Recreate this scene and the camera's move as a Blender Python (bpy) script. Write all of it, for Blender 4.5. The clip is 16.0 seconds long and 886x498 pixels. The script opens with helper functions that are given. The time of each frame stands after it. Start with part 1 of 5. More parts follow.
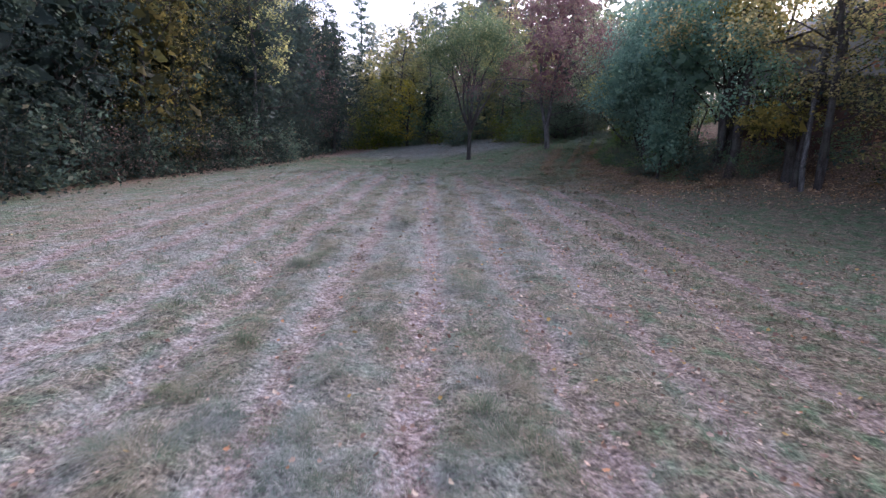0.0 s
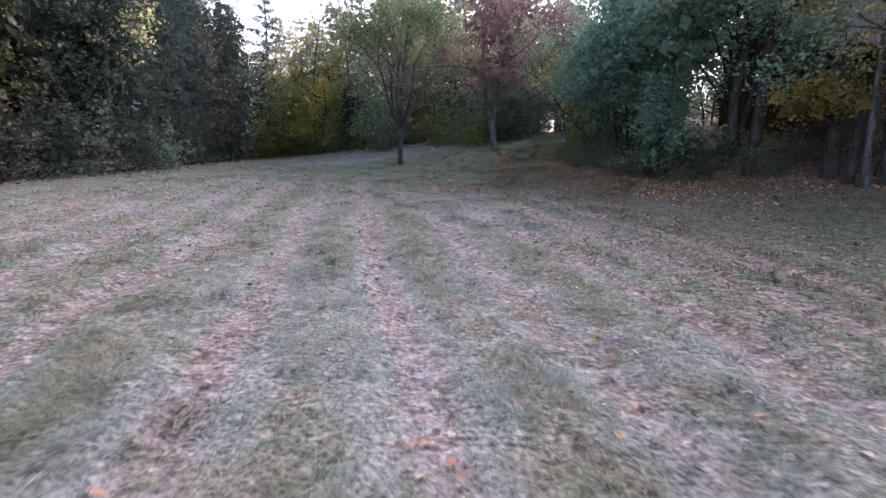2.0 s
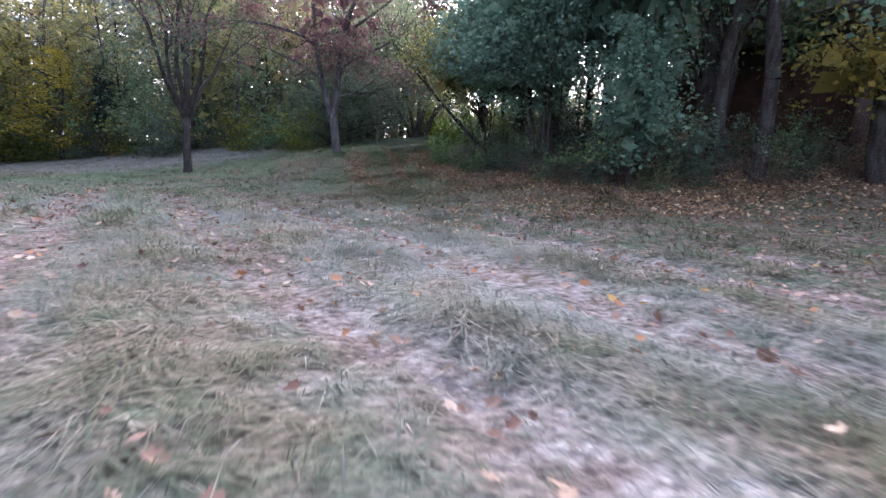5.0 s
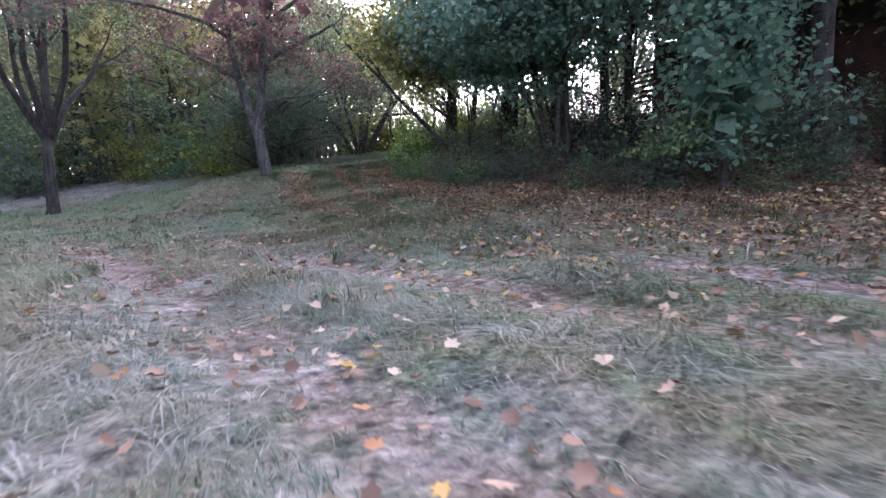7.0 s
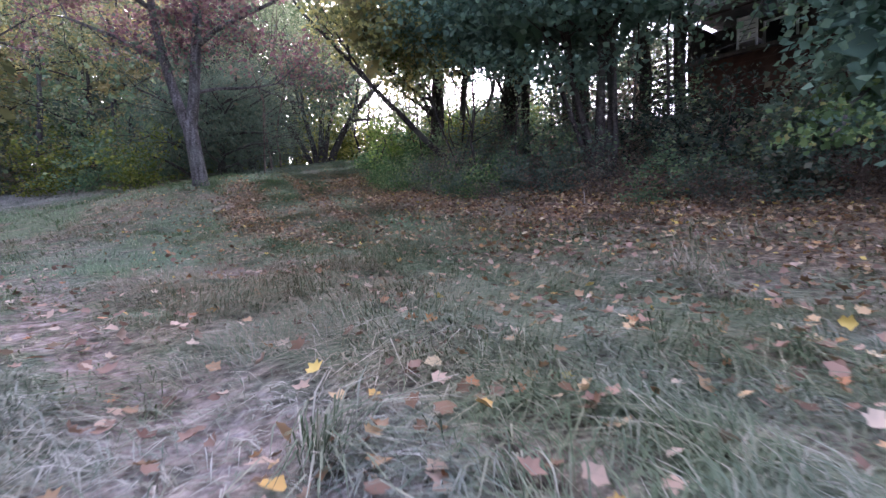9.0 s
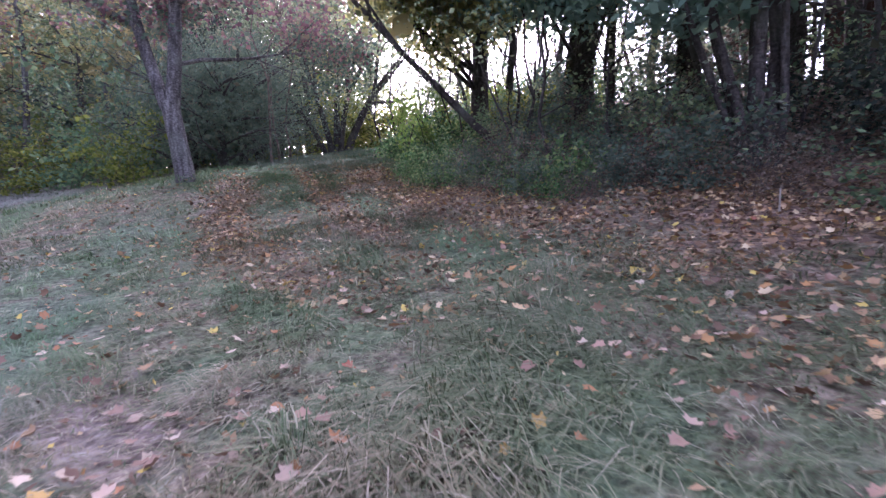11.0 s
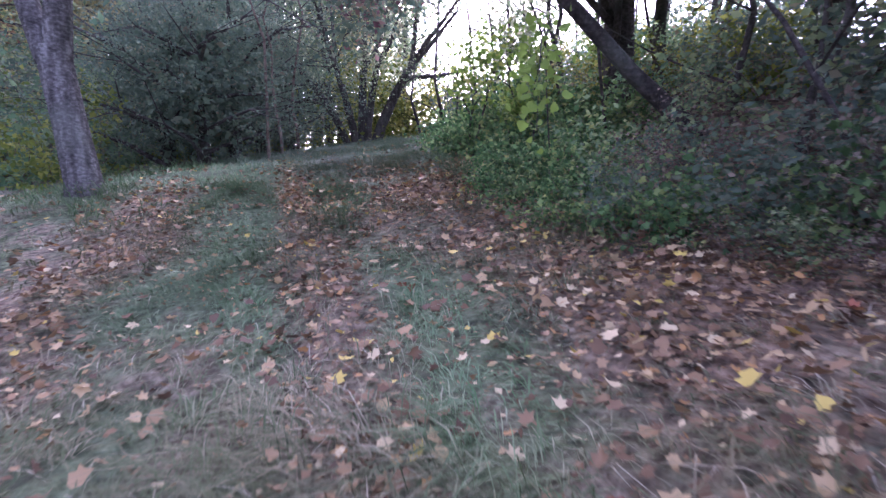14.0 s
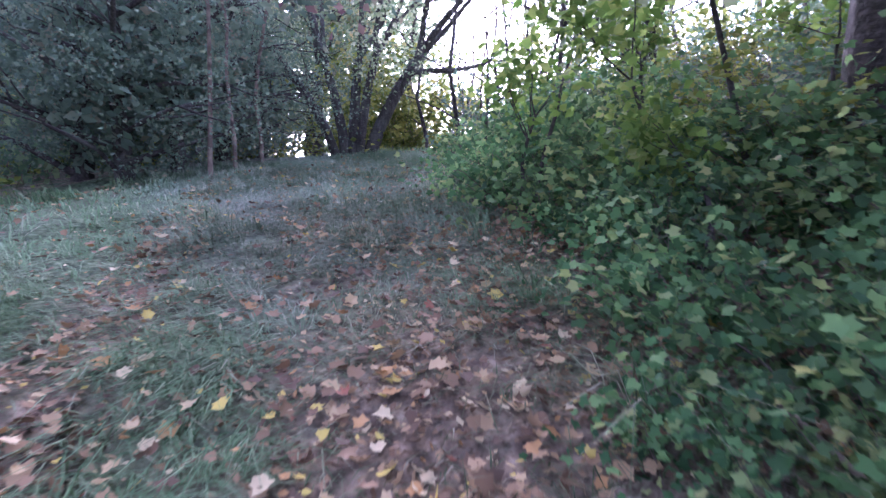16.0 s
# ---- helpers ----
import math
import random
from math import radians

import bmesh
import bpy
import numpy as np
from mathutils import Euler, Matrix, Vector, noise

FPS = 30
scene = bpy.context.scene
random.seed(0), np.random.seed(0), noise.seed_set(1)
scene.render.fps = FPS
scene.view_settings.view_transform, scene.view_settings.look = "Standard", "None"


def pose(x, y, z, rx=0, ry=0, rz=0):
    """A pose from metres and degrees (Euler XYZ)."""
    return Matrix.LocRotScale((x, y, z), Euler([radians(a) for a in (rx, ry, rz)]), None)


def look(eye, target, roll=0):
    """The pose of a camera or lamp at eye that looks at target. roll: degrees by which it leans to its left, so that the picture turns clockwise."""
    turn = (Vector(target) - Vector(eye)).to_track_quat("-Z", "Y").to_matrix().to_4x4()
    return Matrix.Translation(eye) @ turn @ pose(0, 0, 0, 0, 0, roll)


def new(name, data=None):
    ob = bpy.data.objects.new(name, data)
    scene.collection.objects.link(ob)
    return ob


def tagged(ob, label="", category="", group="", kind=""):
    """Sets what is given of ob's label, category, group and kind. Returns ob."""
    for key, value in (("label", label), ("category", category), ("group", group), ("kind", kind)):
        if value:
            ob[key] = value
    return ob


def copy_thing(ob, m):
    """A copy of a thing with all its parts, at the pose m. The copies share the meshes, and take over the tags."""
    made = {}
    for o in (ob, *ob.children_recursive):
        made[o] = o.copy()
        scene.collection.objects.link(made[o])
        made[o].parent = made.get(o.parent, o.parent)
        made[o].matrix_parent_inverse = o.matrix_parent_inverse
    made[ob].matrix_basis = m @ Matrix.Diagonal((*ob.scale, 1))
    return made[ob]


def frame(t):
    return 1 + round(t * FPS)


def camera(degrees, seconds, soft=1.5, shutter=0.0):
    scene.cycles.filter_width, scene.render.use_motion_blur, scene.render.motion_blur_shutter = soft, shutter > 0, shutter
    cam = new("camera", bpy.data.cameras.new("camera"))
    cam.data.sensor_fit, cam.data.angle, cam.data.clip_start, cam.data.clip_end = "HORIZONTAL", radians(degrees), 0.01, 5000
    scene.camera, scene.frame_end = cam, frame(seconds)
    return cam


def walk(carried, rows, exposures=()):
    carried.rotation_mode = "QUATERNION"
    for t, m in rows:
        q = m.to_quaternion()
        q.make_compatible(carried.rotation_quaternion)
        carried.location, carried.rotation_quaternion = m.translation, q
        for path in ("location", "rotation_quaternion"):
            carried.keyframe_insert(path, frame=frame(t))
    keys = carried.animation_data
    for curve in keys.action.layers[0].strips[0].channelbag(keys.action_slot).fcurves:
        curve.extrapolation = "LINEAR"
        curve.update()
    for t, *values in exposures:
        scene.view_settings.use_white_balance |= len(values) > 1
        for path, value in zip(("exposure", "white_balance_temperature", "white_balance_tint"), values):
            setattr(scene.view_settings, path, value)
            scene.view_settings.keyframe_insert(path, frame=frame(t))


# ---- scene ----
cam = camera(85.3, 16.0, 1.4, 0.2)

PATH = [
    (0, (4.54, 2.981, 3.394), (4.33, 4.914, 2.927), 1.8),
    (0.5, (4.045, 5.225, 3.175), (3.855, 7.159, 2.702), 1.7),
    (1, (3.567, 7.512, 2.86), (3.437, 9.455, 2.401), 1.7),
    (1.5, (3.107, 9.816, 2.482), (3.085, 11.766, 2.04), 1.8),
    (2, (2.689, 12.161, 2.126), (2.8, 14.116, 1.719), 1.4),
    (2.5, (2.368, 14.442, 1.839), (2.601, 16.391, 1.455), 1.1),
    (3, (2.167, 16.662, 1.593), (2.537, 18.593, 1.227), 0.9),
    (3.5, (2.058, 18.808, 1.373), (2.559, 20.712, 1.023), 1.1),
    (4, (2.082, 20.892, 1.184), (2.712, 22.76, 0.848), 1.3),
    (4.5, (2.199, 22.94, 0.999), (2.953, 24.765, 0.682), 1.9),
    (5, (2.486, 25.009, 0.837), (3.341, 26.794, 0.548), 2.4),
    (5.2, (2.639, 25.828, 0.831), (3.524, 27.599, 0.549), 2.3),
    (7.3, (3.92, 32.392, 0.694), (5.064, 34.023, 0.517), -1.5),
    (7.4, (3.98, 32.655, 0.701), (5.145, 34.272, 0.529), -1.4),
    (7.5, (4.053, 32.869, 0.712), (5.221, 34.483, 0.541), -1.8),
    (8, (4.422, 33.984, 0.746), (5.642, 35.561, 0.586), -2.8),
    (8.5, (4.845, 35.004, 0.759), (6.087, 36.564, 0.609), -2.8),
    (9, (5.302, 35.935, 0.761), (6.542, 37.499, 0.628), -1.5),
    (9.2, (5.489, 36.296, 0.778), (6.72, 37.866, 0.645), -0.9),
    (11.3, (7.34, 40.018, 1.182), (8.509, 41.629, 0.994), -2.0),
    (11.5, (7.539, 40.399, 1.205), (8.7, 42.014, 1.001), -1.5),
    (12, (8.01, 41.388, 1.276), (9.141, 43.022, 1.047), -1.2),
    (12.5, (8.475, 42.456, 1.355), (9.585, 44.103, 1.122), -1.9),
    (13, (8.96, 43.524, 1.512), (10.059, 45.179, 1.282), -2.5),
    (13.5, (9.514, 44.602, 1.706), (10.6, 46.266, 1.484), -2.6),
    (14, (10.055, 45.68, 1.928), (11.136, 47.35, 1.719), -1.6),
    (14.5, (10.601, 46.749, 2.174), (11.674, 48.424, 1.965), -3.0),
    (15, (11.181, 47.791, 2.43), (12.25, 49.467, 2.213), -3.4),
    (15.5, (11.84, 48.821, 2.636), (12.906, 50.499, 2.423), -3.3),
    (16, (12.437, 49.758, 2.907), (13.513, 51.431, 2.696), 0.6),
]
walk(cam, [(t, look(eye, target, roll)) for t, eye, target, roll in PATH], [(0, 1.7, 5750, 30), (3, 2.22, 5900, 29), (5, 2.52, 5900, 29), (9, 2.95, 5920, 37), (11.5, 3.3, 5720, 46), (12.5, 3.36, 5600, 45), (14.5, 3.42, 5430, 50), (16, 3.74, 5200, 46)])

# ---- light ----
world = bpy.data.worlds.new("sky")
scene.world = world
world.use_nodes = True
wn, wl = world.node_tree.nodes, world.node_tree.links
SUN_EL, SUN_AZ = radians(32), radians(25)
sky = wn.new("ShaderNodeTexSky")
sky.sky_type, sky.sun_disc = "NISHITA", False
sky.sun_elevation, sky.sun_rotation = SUN_EL, SUN_AZ
sky.air_density, sky.dust_density, sky.ozone_density = 1.2, 5.0, 3.0
grey = wn.new("ShaderNodeHueSaturation")
grey.inputs["Saturation"].default_value = 0.6
wl.new(sky.outputs[0], grey.inputs["Color"])
back = wn["Background"]
back.inputs["Strength"].default_value = 0.14
wl.new(grey.outputs[0], back.inputs["Color"])

sun = new("sun", bpy.data.lights.new("sun", "SUN"))
sun.data.energy, sun.data.angle, sun.data.color = 0.5, radians(30), (1.0, 0.95, 0.9)
sun.matrix_world = look((0, 0, 0), (-math.sin(SUN_AZ) * math.cos(SUN_EL), -math.cos(SUN_AZ) * math.cos(SUN_EL), -math.sin(SUN_EL)))

# ---- materials ----


def material(name, build, rough=0.8, bump=None):
    """A Principled material; build(nodes, links) returns the colour socket."""
    m = bpy.data.materials.new(name)
    m.use_nodes = True
    n, l = m.node_tree.nodes, m.node_tree.links
    b = n["Principled BSDF"]
    b.inputs["Roughness"].default_value = rough
    b.inputs["Specular IOR Level"].default_value = 0.25
    l.new(build(n, l), b.inputs["Base Color"])
    if bump:
        scale, strength, dist = bump
        tex = noise_node(n, l, scale, 6)
        bp = n.new("ShaderNodeBump")
        bp.inputs["Strength"].default_value, bp.inputs["Distance"].default_value = strength, dist
        l.new(tex, bp.inputs["Height"])
        l.new(bp.outputs[0], b.inputs["Normal"])
    return m


def noise_node(n, l, scale, detail=4, stretch=None, world_space=True):
    geo = n.new("ShaderNodeNewGeometry") if world_space else n.new("ShaderNodeTexCoord")
    out = geo.outputs["Position"] if world_space else geo.outputs["Object"]
    if stretch:
        mp = n.new("ShaderNodeMapping")
        mp.inputs["Rotation"].default_value, mp.inputs["Scale"].default_value = stretch
        l.new(out, mp.inputs["Vector"])
        out = mp.outputs[0]
    t = n.new("ShaderNodeTexNoise")
    t.inputs["Scale"].default_value, t.inputs["Detail"].default_value = scale, detail
    l.new(out, t.inputs["Vector"])
    return t.outputs["Fac"]


def ramp(n, l, fac, stops, mode="LINEAR"):
    r = n.new("ShaderNodeValToRGB")
    r.color_ramp.interpolation = mode
    e = r.color_ramp.elements
    while len(e) < len(stops):
        e.new(0.5)
    for s, (p, c) in zip(e, stops):
        s.position, s.color = p, (*c, 1) if len(c) == 3 else c
    l.new(fac, r.inputs[0])
    return r.outputs[0]


def mix(n, l, fac, a, b, kind="MIX"):
    m = n.new("ShaderNodeMix")
    m.data_type, m.blend_type = "RGBA", kind
    for sock, v in ((m.inputs[0], fac), (m.inputs[6], a), (m.inputs[7], b)):
        if isinstance(v, (int, float)):
            sock.default_value = v
        elif isinstance(v, tuple):
            sock.default_value = (*v, 1)
        else:
            l.new(v, sock)
    return m.outputs[2]


def attribute(n, name):
    a = n.new("ShaderNodeAttribute")
    a.attribute_name = name
    return a.outputs["Fac"]


def maths(n, l, op, a, b=0.0):
    m = n.new("ShaderNodeMath")
    m.operation = op
    for sock, v in zip(m.inputs, (a, b)):
        if isinstance(v, (int, float)):
            sock.default_value = v
        else:
            l.new(v, sock)
    return m.outputs[0]


def leaf_material(name, stops, rough=0.55, through_light=0.55, mode="LINEAR", vary=0.05):
    """Leaves: each blade takes its own tone, each plant its own cast, and light passes through."""
    m = bpy.data.materials.new(name)
    m.use_nodes = True
    n, l = m.node_tree.nodes, m.node_tree.links
    b, out = n["Principled BSDF"], n["Material Output"]
    geo = n.new("ShaderNodeNewGeometry")
    info = n.new("ShaderNodeObjectInfo")
    col = ramp(n, l, geo.outputs["Random Per Island"], stops, mode)
    patch = noise_node(n, l, 0.6, 3)
    hs = n.new("ShaderNodeHueSaturation")
    l.new(col, hs.inputs["Color"])
    l.new(maths(n, l, "ADD", maths(n, l, "MULTIPLY", info.outputs["Random"], vary), 0.5 - vary / 2), hs.inputs["Hue"])
    l.new(maths(n, l, "ADD", maths(n, l, "MULTIPLY", patch, 0.7), 0.7), hs.inputs["Value"])
    b.inputs["Roughness"].default_value = rough
    b.inputs["Specular IOR Level"].default_value = 0.2
    l.new(hs.outputs[0], b.inputs["Base Color"])
    tr = n.new("ShaderNodeBsdfTranslucent")
    l.new(hs.outputs[0], tr.inputs["Color"])
    mx = n.new("ShaderNodeMixShader")
    mx.inputs[0].default_value = through_light
    l.new(b.outputs[0], mx.inputs[1])
    l.new(tr.outputs[0], mx.inputs[2])
    l.new(mx.outputs[0], out.inputs["Surface"])
    return m


ROWS_TURN = radians(7.7)      # the mown rows lean this far to the west of north
ROWS_FIRST, ROWS_STEP = 4.85, 1.95


def row_node(n, l):
    """1 along each bare row, 0 midway between the rows; the same winding as row_wave()."""
    geo = n.new("ShaderNodeNewGeometry")
    sep = n.new("ShaderNodeSeparateXYZ")
    l.new(geo.outputs["Position"], sep.inputs[0])
    x, y = sep.outputs[0], sep.outputs[1]
    lat = maths(n, l, "ADD", maths(n, l, "MULTIPLY", x, math.cos(ROWS_TURN)), maths(n, l, "MULTIPLY", y, math.sin(ROWS_TURN)))
    slow = maths(n, l, "MULTIPLY", maths(n, l, "SINE", maths(n, l, "ADD", maths(n, l, "MULTIPLY", y, 0.55), x)), 0.10)
    quick = maths(n, l, "MULTIPLY", maths(n, l, "SINE", maths(n, l, "ADD", maths(n, l, "MULTIPLY", y, 1.9), maths(n, l, "MULTIPLY", x, 1.3))), 0.07)
    lat = maths(n, l, "ADD", lat, maths(n, l, "ADD", slow, quick))
    ang = maths(n, l, "MULTIPLY", maths(n, l, "SUBTRACT", lat, ROWS_FIRST), 2 * math.pi / ROWS_STEP)
    return maths(n, l, "ADD", maths(n, l, "MULTIPLY", maths(n, l, "COSINE", ang), 0.5), 0.5)


def ground_colour(n, l):
    wave = row_node(n, l)
    streak = noise_node(n, l, 1.0, 5, ((0, 0, -ROWS_TURN), (2.6, 0.4, 1)))
    fine = noise_node(n, l, 16, 7)
    clump = noise_node(n, l, 5.5, 4)
    mid = noise_node(n, l, 2.0, 5)
    edge = maths(n, l, "ADD", maths(n, l, "MULTIPLY", wave, 0.5), maths(n, l, "ADD", maths(n, l, "MULTIPLY", streak, 0.5), maths(n, l, "MULTIPLY", clump, 0.5)))
    soilmask = ramp(n, l, edge, [(0.83, (0, 0, 0)), (1.0, (1, 1, 1))])
    grain = maths(n, l, "ADD", maths(n, l, "MULTIPLY", fine, 0.6), maths(n, l, "MULTIPLY", clump, 0.4))
    soil = ramp(n, l, grain, [(0.34, (0.069, 0.047, 0.039)), (0.46, (0.176, 0.125, 0.109)), (0.56, (0.275, 0.206, 0.183)), (0.7, (0.430, 0.365, 0.340))])
    thatch = ramp(n, l, grain, [(0.33, (0.026, 0.022, 0.014)), (0.47, (0.112, 0.092, 0.057)), (0.6, (0.258, 0.215, 0.150)), (0.72, (0.361, 0.310, 0.232))])
    green = ramp(n, l, grain, [(0.33, (0.019, 0.033, 0.015)), (0.5, (0.073, 0.112, 0.052)), (0.7, (0.181, 0.241, 0.125))])
    rime = ramp(n, l, grain, [(0.34, (0.077, 0.086, 0.073)), (0.47, (0.224, 0.237, 0.219)), (0.68, (0.447, 0.456, 0.439))])
    base = mix(n, l, ramp(n, l, maths(n, l, "ADD", mid, attribute(n, "lush")), [(0.46, (0, 0, 0)), (0.62, (1, 1, 1))]), thatch, green)
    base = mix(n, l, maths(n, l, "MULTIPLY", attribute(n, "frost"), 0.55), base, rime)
    soil = mix(n, l, maths(n, l, "MULTIPLY", attribute(n, "frost"), ramp(n, l, clump, [(0.42, (0.05, 0.05, 0.05)), (0.62, (0.6, 0.6, 0.6))])), soil, rime)
    base = mix(n, l, maths(n, l, "MULTIPLY", soilmask, attribute(n, "rows")), base, soil)
    litter = ramp(n, l, noise_node(n, l, 11, 6), [(0.3, (0.045, 0.028, 0.022)), (0.47, (0.17, 0.107, 0.078)), (0.6, (0.31, 0.20, 0.14)), (0.74, (0.50, 0.365, 0.265))])
    lm = maths(n, l, "MULTIPLY", attribute(n, "litter"), ramp(n, l, mid, [(0.3, (0.45, 0.45, 0.45)), (0.6, (1, 1, 1))]))
    return mix(n, l, lm, base, litter)


GROUND = material("frosted_meadow", ground_colour, 0.9, (15, 1.0, 0.10))


def bark_colour(a, b, c):
    def build(n, l):
        f = maths(n, l, "ADD", maths(n, l, "MULTIPLY", noise_node(n, l, 1.0, 6, ((0, 0, 0), (9, 9, 1.6))), 0.5), maths(n, l, "MULTIPLY", noise_node(n, l, 1.0, 6, ((0, 0, 0), (16, 16, 24))), 0.5))
        base = ramp(n, l, f, [(0.36, a), (0.5, b), (0.66, c)])
        return mix(n, l, ramp(n, l, noise_node(n, l, 1.2, 3), [(0.5, (0, 0, 0)), (0.75, (0.5, 0.5, 0.5))]), base, (0.16, 0.18, 0.15))
    return build


BARK_DARK = material("dark_bark", bark_colour((0.025, 0.022, 0.02), (0.06, 0.052, 0.046), (0.12, 0.105, 0.095)), 0.9, (22, 0.9, 0.04))
BARK_GREY = material("grey_bark", bark_colour((0.03, 0.027, 0.026), (0.095, 0.087, 0.083), (0.24, 0.23, 0.22)), 0.9, (22, 0.9, 0.04))
TWIG = material("dry_twigs", lambda n, l: ramp(n, l, noise_node(n, l, 5, 4), [(0.3, (0.06, 0.045, 0.035)), (0.7, (0.24, 0.19, 0.15))]), 0.9)

L_LOCUST = leaf_material("grey_green_leaves", [(0.0, (0.086, 0.127, 0.066)), (0.5, (0.158, 0.210, 0.104)), (0.9, (0.269, 0.300, 0.152)), (1.0, (0.409, 0.373, 0.169))])
L_RED = leaf_material("wine_red_leaves", [(0.0, (0.126, 0.070, 0.077)), (0.45, (0.211, 0.124, 0.124)), (0.8, (0.252, 0.184, 0.144)), (1.0, (0.216, 0.216, 0.131))], vary=0.02)
L_RUST = leaf_material("rusty_leaves", [(0.0, (0.174, 0.110, 0.073)), (0.5, (0.389, 0.223, 0.122)), (1.0, (0.331, 0.346, 0.145))])
L_OAK = leaf_material("blue_green_leaves", [(0.0, (0.117, 0.207, 0.154)), (0.5, (0.171, 0.292, 0.209)), (1.0, (0.255, 0.386, 0.262))])
L_GREEN = leaf_material("forest_green_leaves", [(0.0, (0.105, 0.182, 0.105)), (0.6, (0.176, 0.270, 0.138)), (1.0, (0.297, 0.363, 0.176))])
L_OLIVE = leaf_material("olive_leaves", [(0.0, (0.167, 0.182, 0.087)), (0.5, (0.332, 0.315, 0.136)), (1.0, (0.593, 0.506, 0.204))])
L_YELLOW = leaf_material("yellow_leaves", [(0.0, (0.197, 0.183, 0.035)), (0.5, (0.455, 0.364, 0.055)), (1.0, (0.728, 0.547, 0.083))], vary=0.03)
L_LIME = leaf_material("yellow_green_leaves", [(0.0, (0.083, 0.118, 0.025)), (0.6, (0.202, 0.235, 0.050)), (1.0, (0.378, 0.364, 0.090))], vary=0.03)
L_PALE = leaf_material("pale_green_leaves", [(0.0, (0.122, 0.183, 0.091)), (0.6, (0.259, 0.319, 0.167)), (1.0, (0.457, 0.486, 0.304))])
L_PINE = leaf_material("pine_needles", [(0.0, (0.055, 0.109, 0.082)), (1.0, (0.182, 0.264, 0.200))], vary=0.02)
L_BRAMBLE = leaf_material("bramble_leaves", [(0.0, (0.046, 0.098, 0.042)), (0.5, (0.102, 0.197, 0.074)), (0.85, (0.202, 0.322, 0.119)), (1.0, (0.350, 0.358, 0.138))], vary=0.04)
L_BROWN = leaf_material("withered_leaves", [(0.0, (0.076, 0.062, 0.044)), (0.6, (0.177, 0.137, 0.102)), (1.0, (0.329, 0.274, 0.219))])
# very dark leaf colours: the shade of the woods is put into them
L_WOODS_SHADED = leaf_material("shaded_woods_leaves", [(0.0, (0.028, 0.046, 0.040)), (0.55, (0.044, 0.069, 0.055)), (0.9, (0.064, 0.088, 0.060)), (1.0, (0.090, 0.096, 0.056))], vary=0.05)
L_GOLD = leaf_material("dull_gold_leaves", [(0.0, (0.029, 0.037, 0.016)), (0.45, (0.074, 0.074, 0.026)), (0.8, (0.146, 0.122, 0.037)), (1.0, (0.254, 0.205, 0.054))], vary=0.02)
L_MAPLE = leaf_material("olive_and_yellow_leaves", [(0.0, (0.106, 0.106, 0.037)), (0.5, (0.237, 0.206, 0.062)), (0.85, (0.400, 0.312, 0.081)), (1.0, (0.550, 0.400, 0.100))], vary=0.02)
L_CARPET = leaf_material("leaf_carpet", [(0.0, (0.24, 0.145, 0.085)), (0.3, (0.38, 0.235, 0.13)), (0.6, (0.50, 0.33, 0.18)), (0.85, (0.60, 0.44, 0.27)), (0.95, (0.19, 0.11, 0.07))], 0.6, 0.1, "CONSTANT", 0.0)
L_VINE = leaf_material("vine_leaves", [(0.0, (0.104, 0.195, 0.036)), (0.6, (0.192, 0.296, 0.064)), (1.0, (0.304, 0.359, 0.096))], vary=0.0)
# pale bluish-grey leaf colours: the haze of distance is painted in
L_HAZED = leaf_material("hazed_woods_leaves", [(0.0, (0.131, 0.177, 0.166)), (0.6, (0.225, 0.280, 0.234)), (1.0, (0.374, 0.355, 0.234))], vary=0.05)
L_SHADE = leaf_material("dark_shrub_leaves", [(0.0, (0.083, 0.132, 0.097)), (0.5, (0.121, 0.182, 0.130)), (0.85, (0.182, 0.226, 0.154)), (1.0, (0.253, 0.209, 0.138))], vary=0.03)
L_DUSK = leaf_material("dusky_shrub_leaves", [(0.0, (0.100, 0.150, 0.105)), (0.5, (0.150, 0.210, 0.142)), (0.9, (0.205, 0.255, 0.165)), (1.0, (0.225, 0.195, 0.135))], vary=0.03)
L_FALLEN = leaf_material("fallen_leaves", [(0.0, (0.145, 0.087, 0.049)), (0.20, (0.224, 0.140, 0.078)), (0.44, (0.312, 0.204, 0.110)), (0.62, (0.412, 0.291, 0.155)), (0.75, (0.494, 0.389, 0.234)),
                                           (0.81, (0.111, 0.070, 0.045)), (0.91, (0.38, 0.21, 0.085)), (0.955, (0.50, 0.38, 0.10)), (0.99, (0.26, 0.10, 0.06))],
                         0.6, 0.1, "CONSTANT", 0.0)


L_LOOSE = leaf_material("loose_pale_leaves", [(0.0, (0.20, 0.125, 0.088)), (0.25, (0.29, 0.185, 0.13)), (0.5, (0.38, 0.275, 0.20)), (0.72, (0.46, 0.37, 0.27)), (0.82, (0.33, 0.16, 0.075)), (0.91, (0.42, 0.27, 0.085)), (0.95, (0.15, 0.085, 0.06))],
                        0.6, 0.1, "CONSTANT", 0.0)


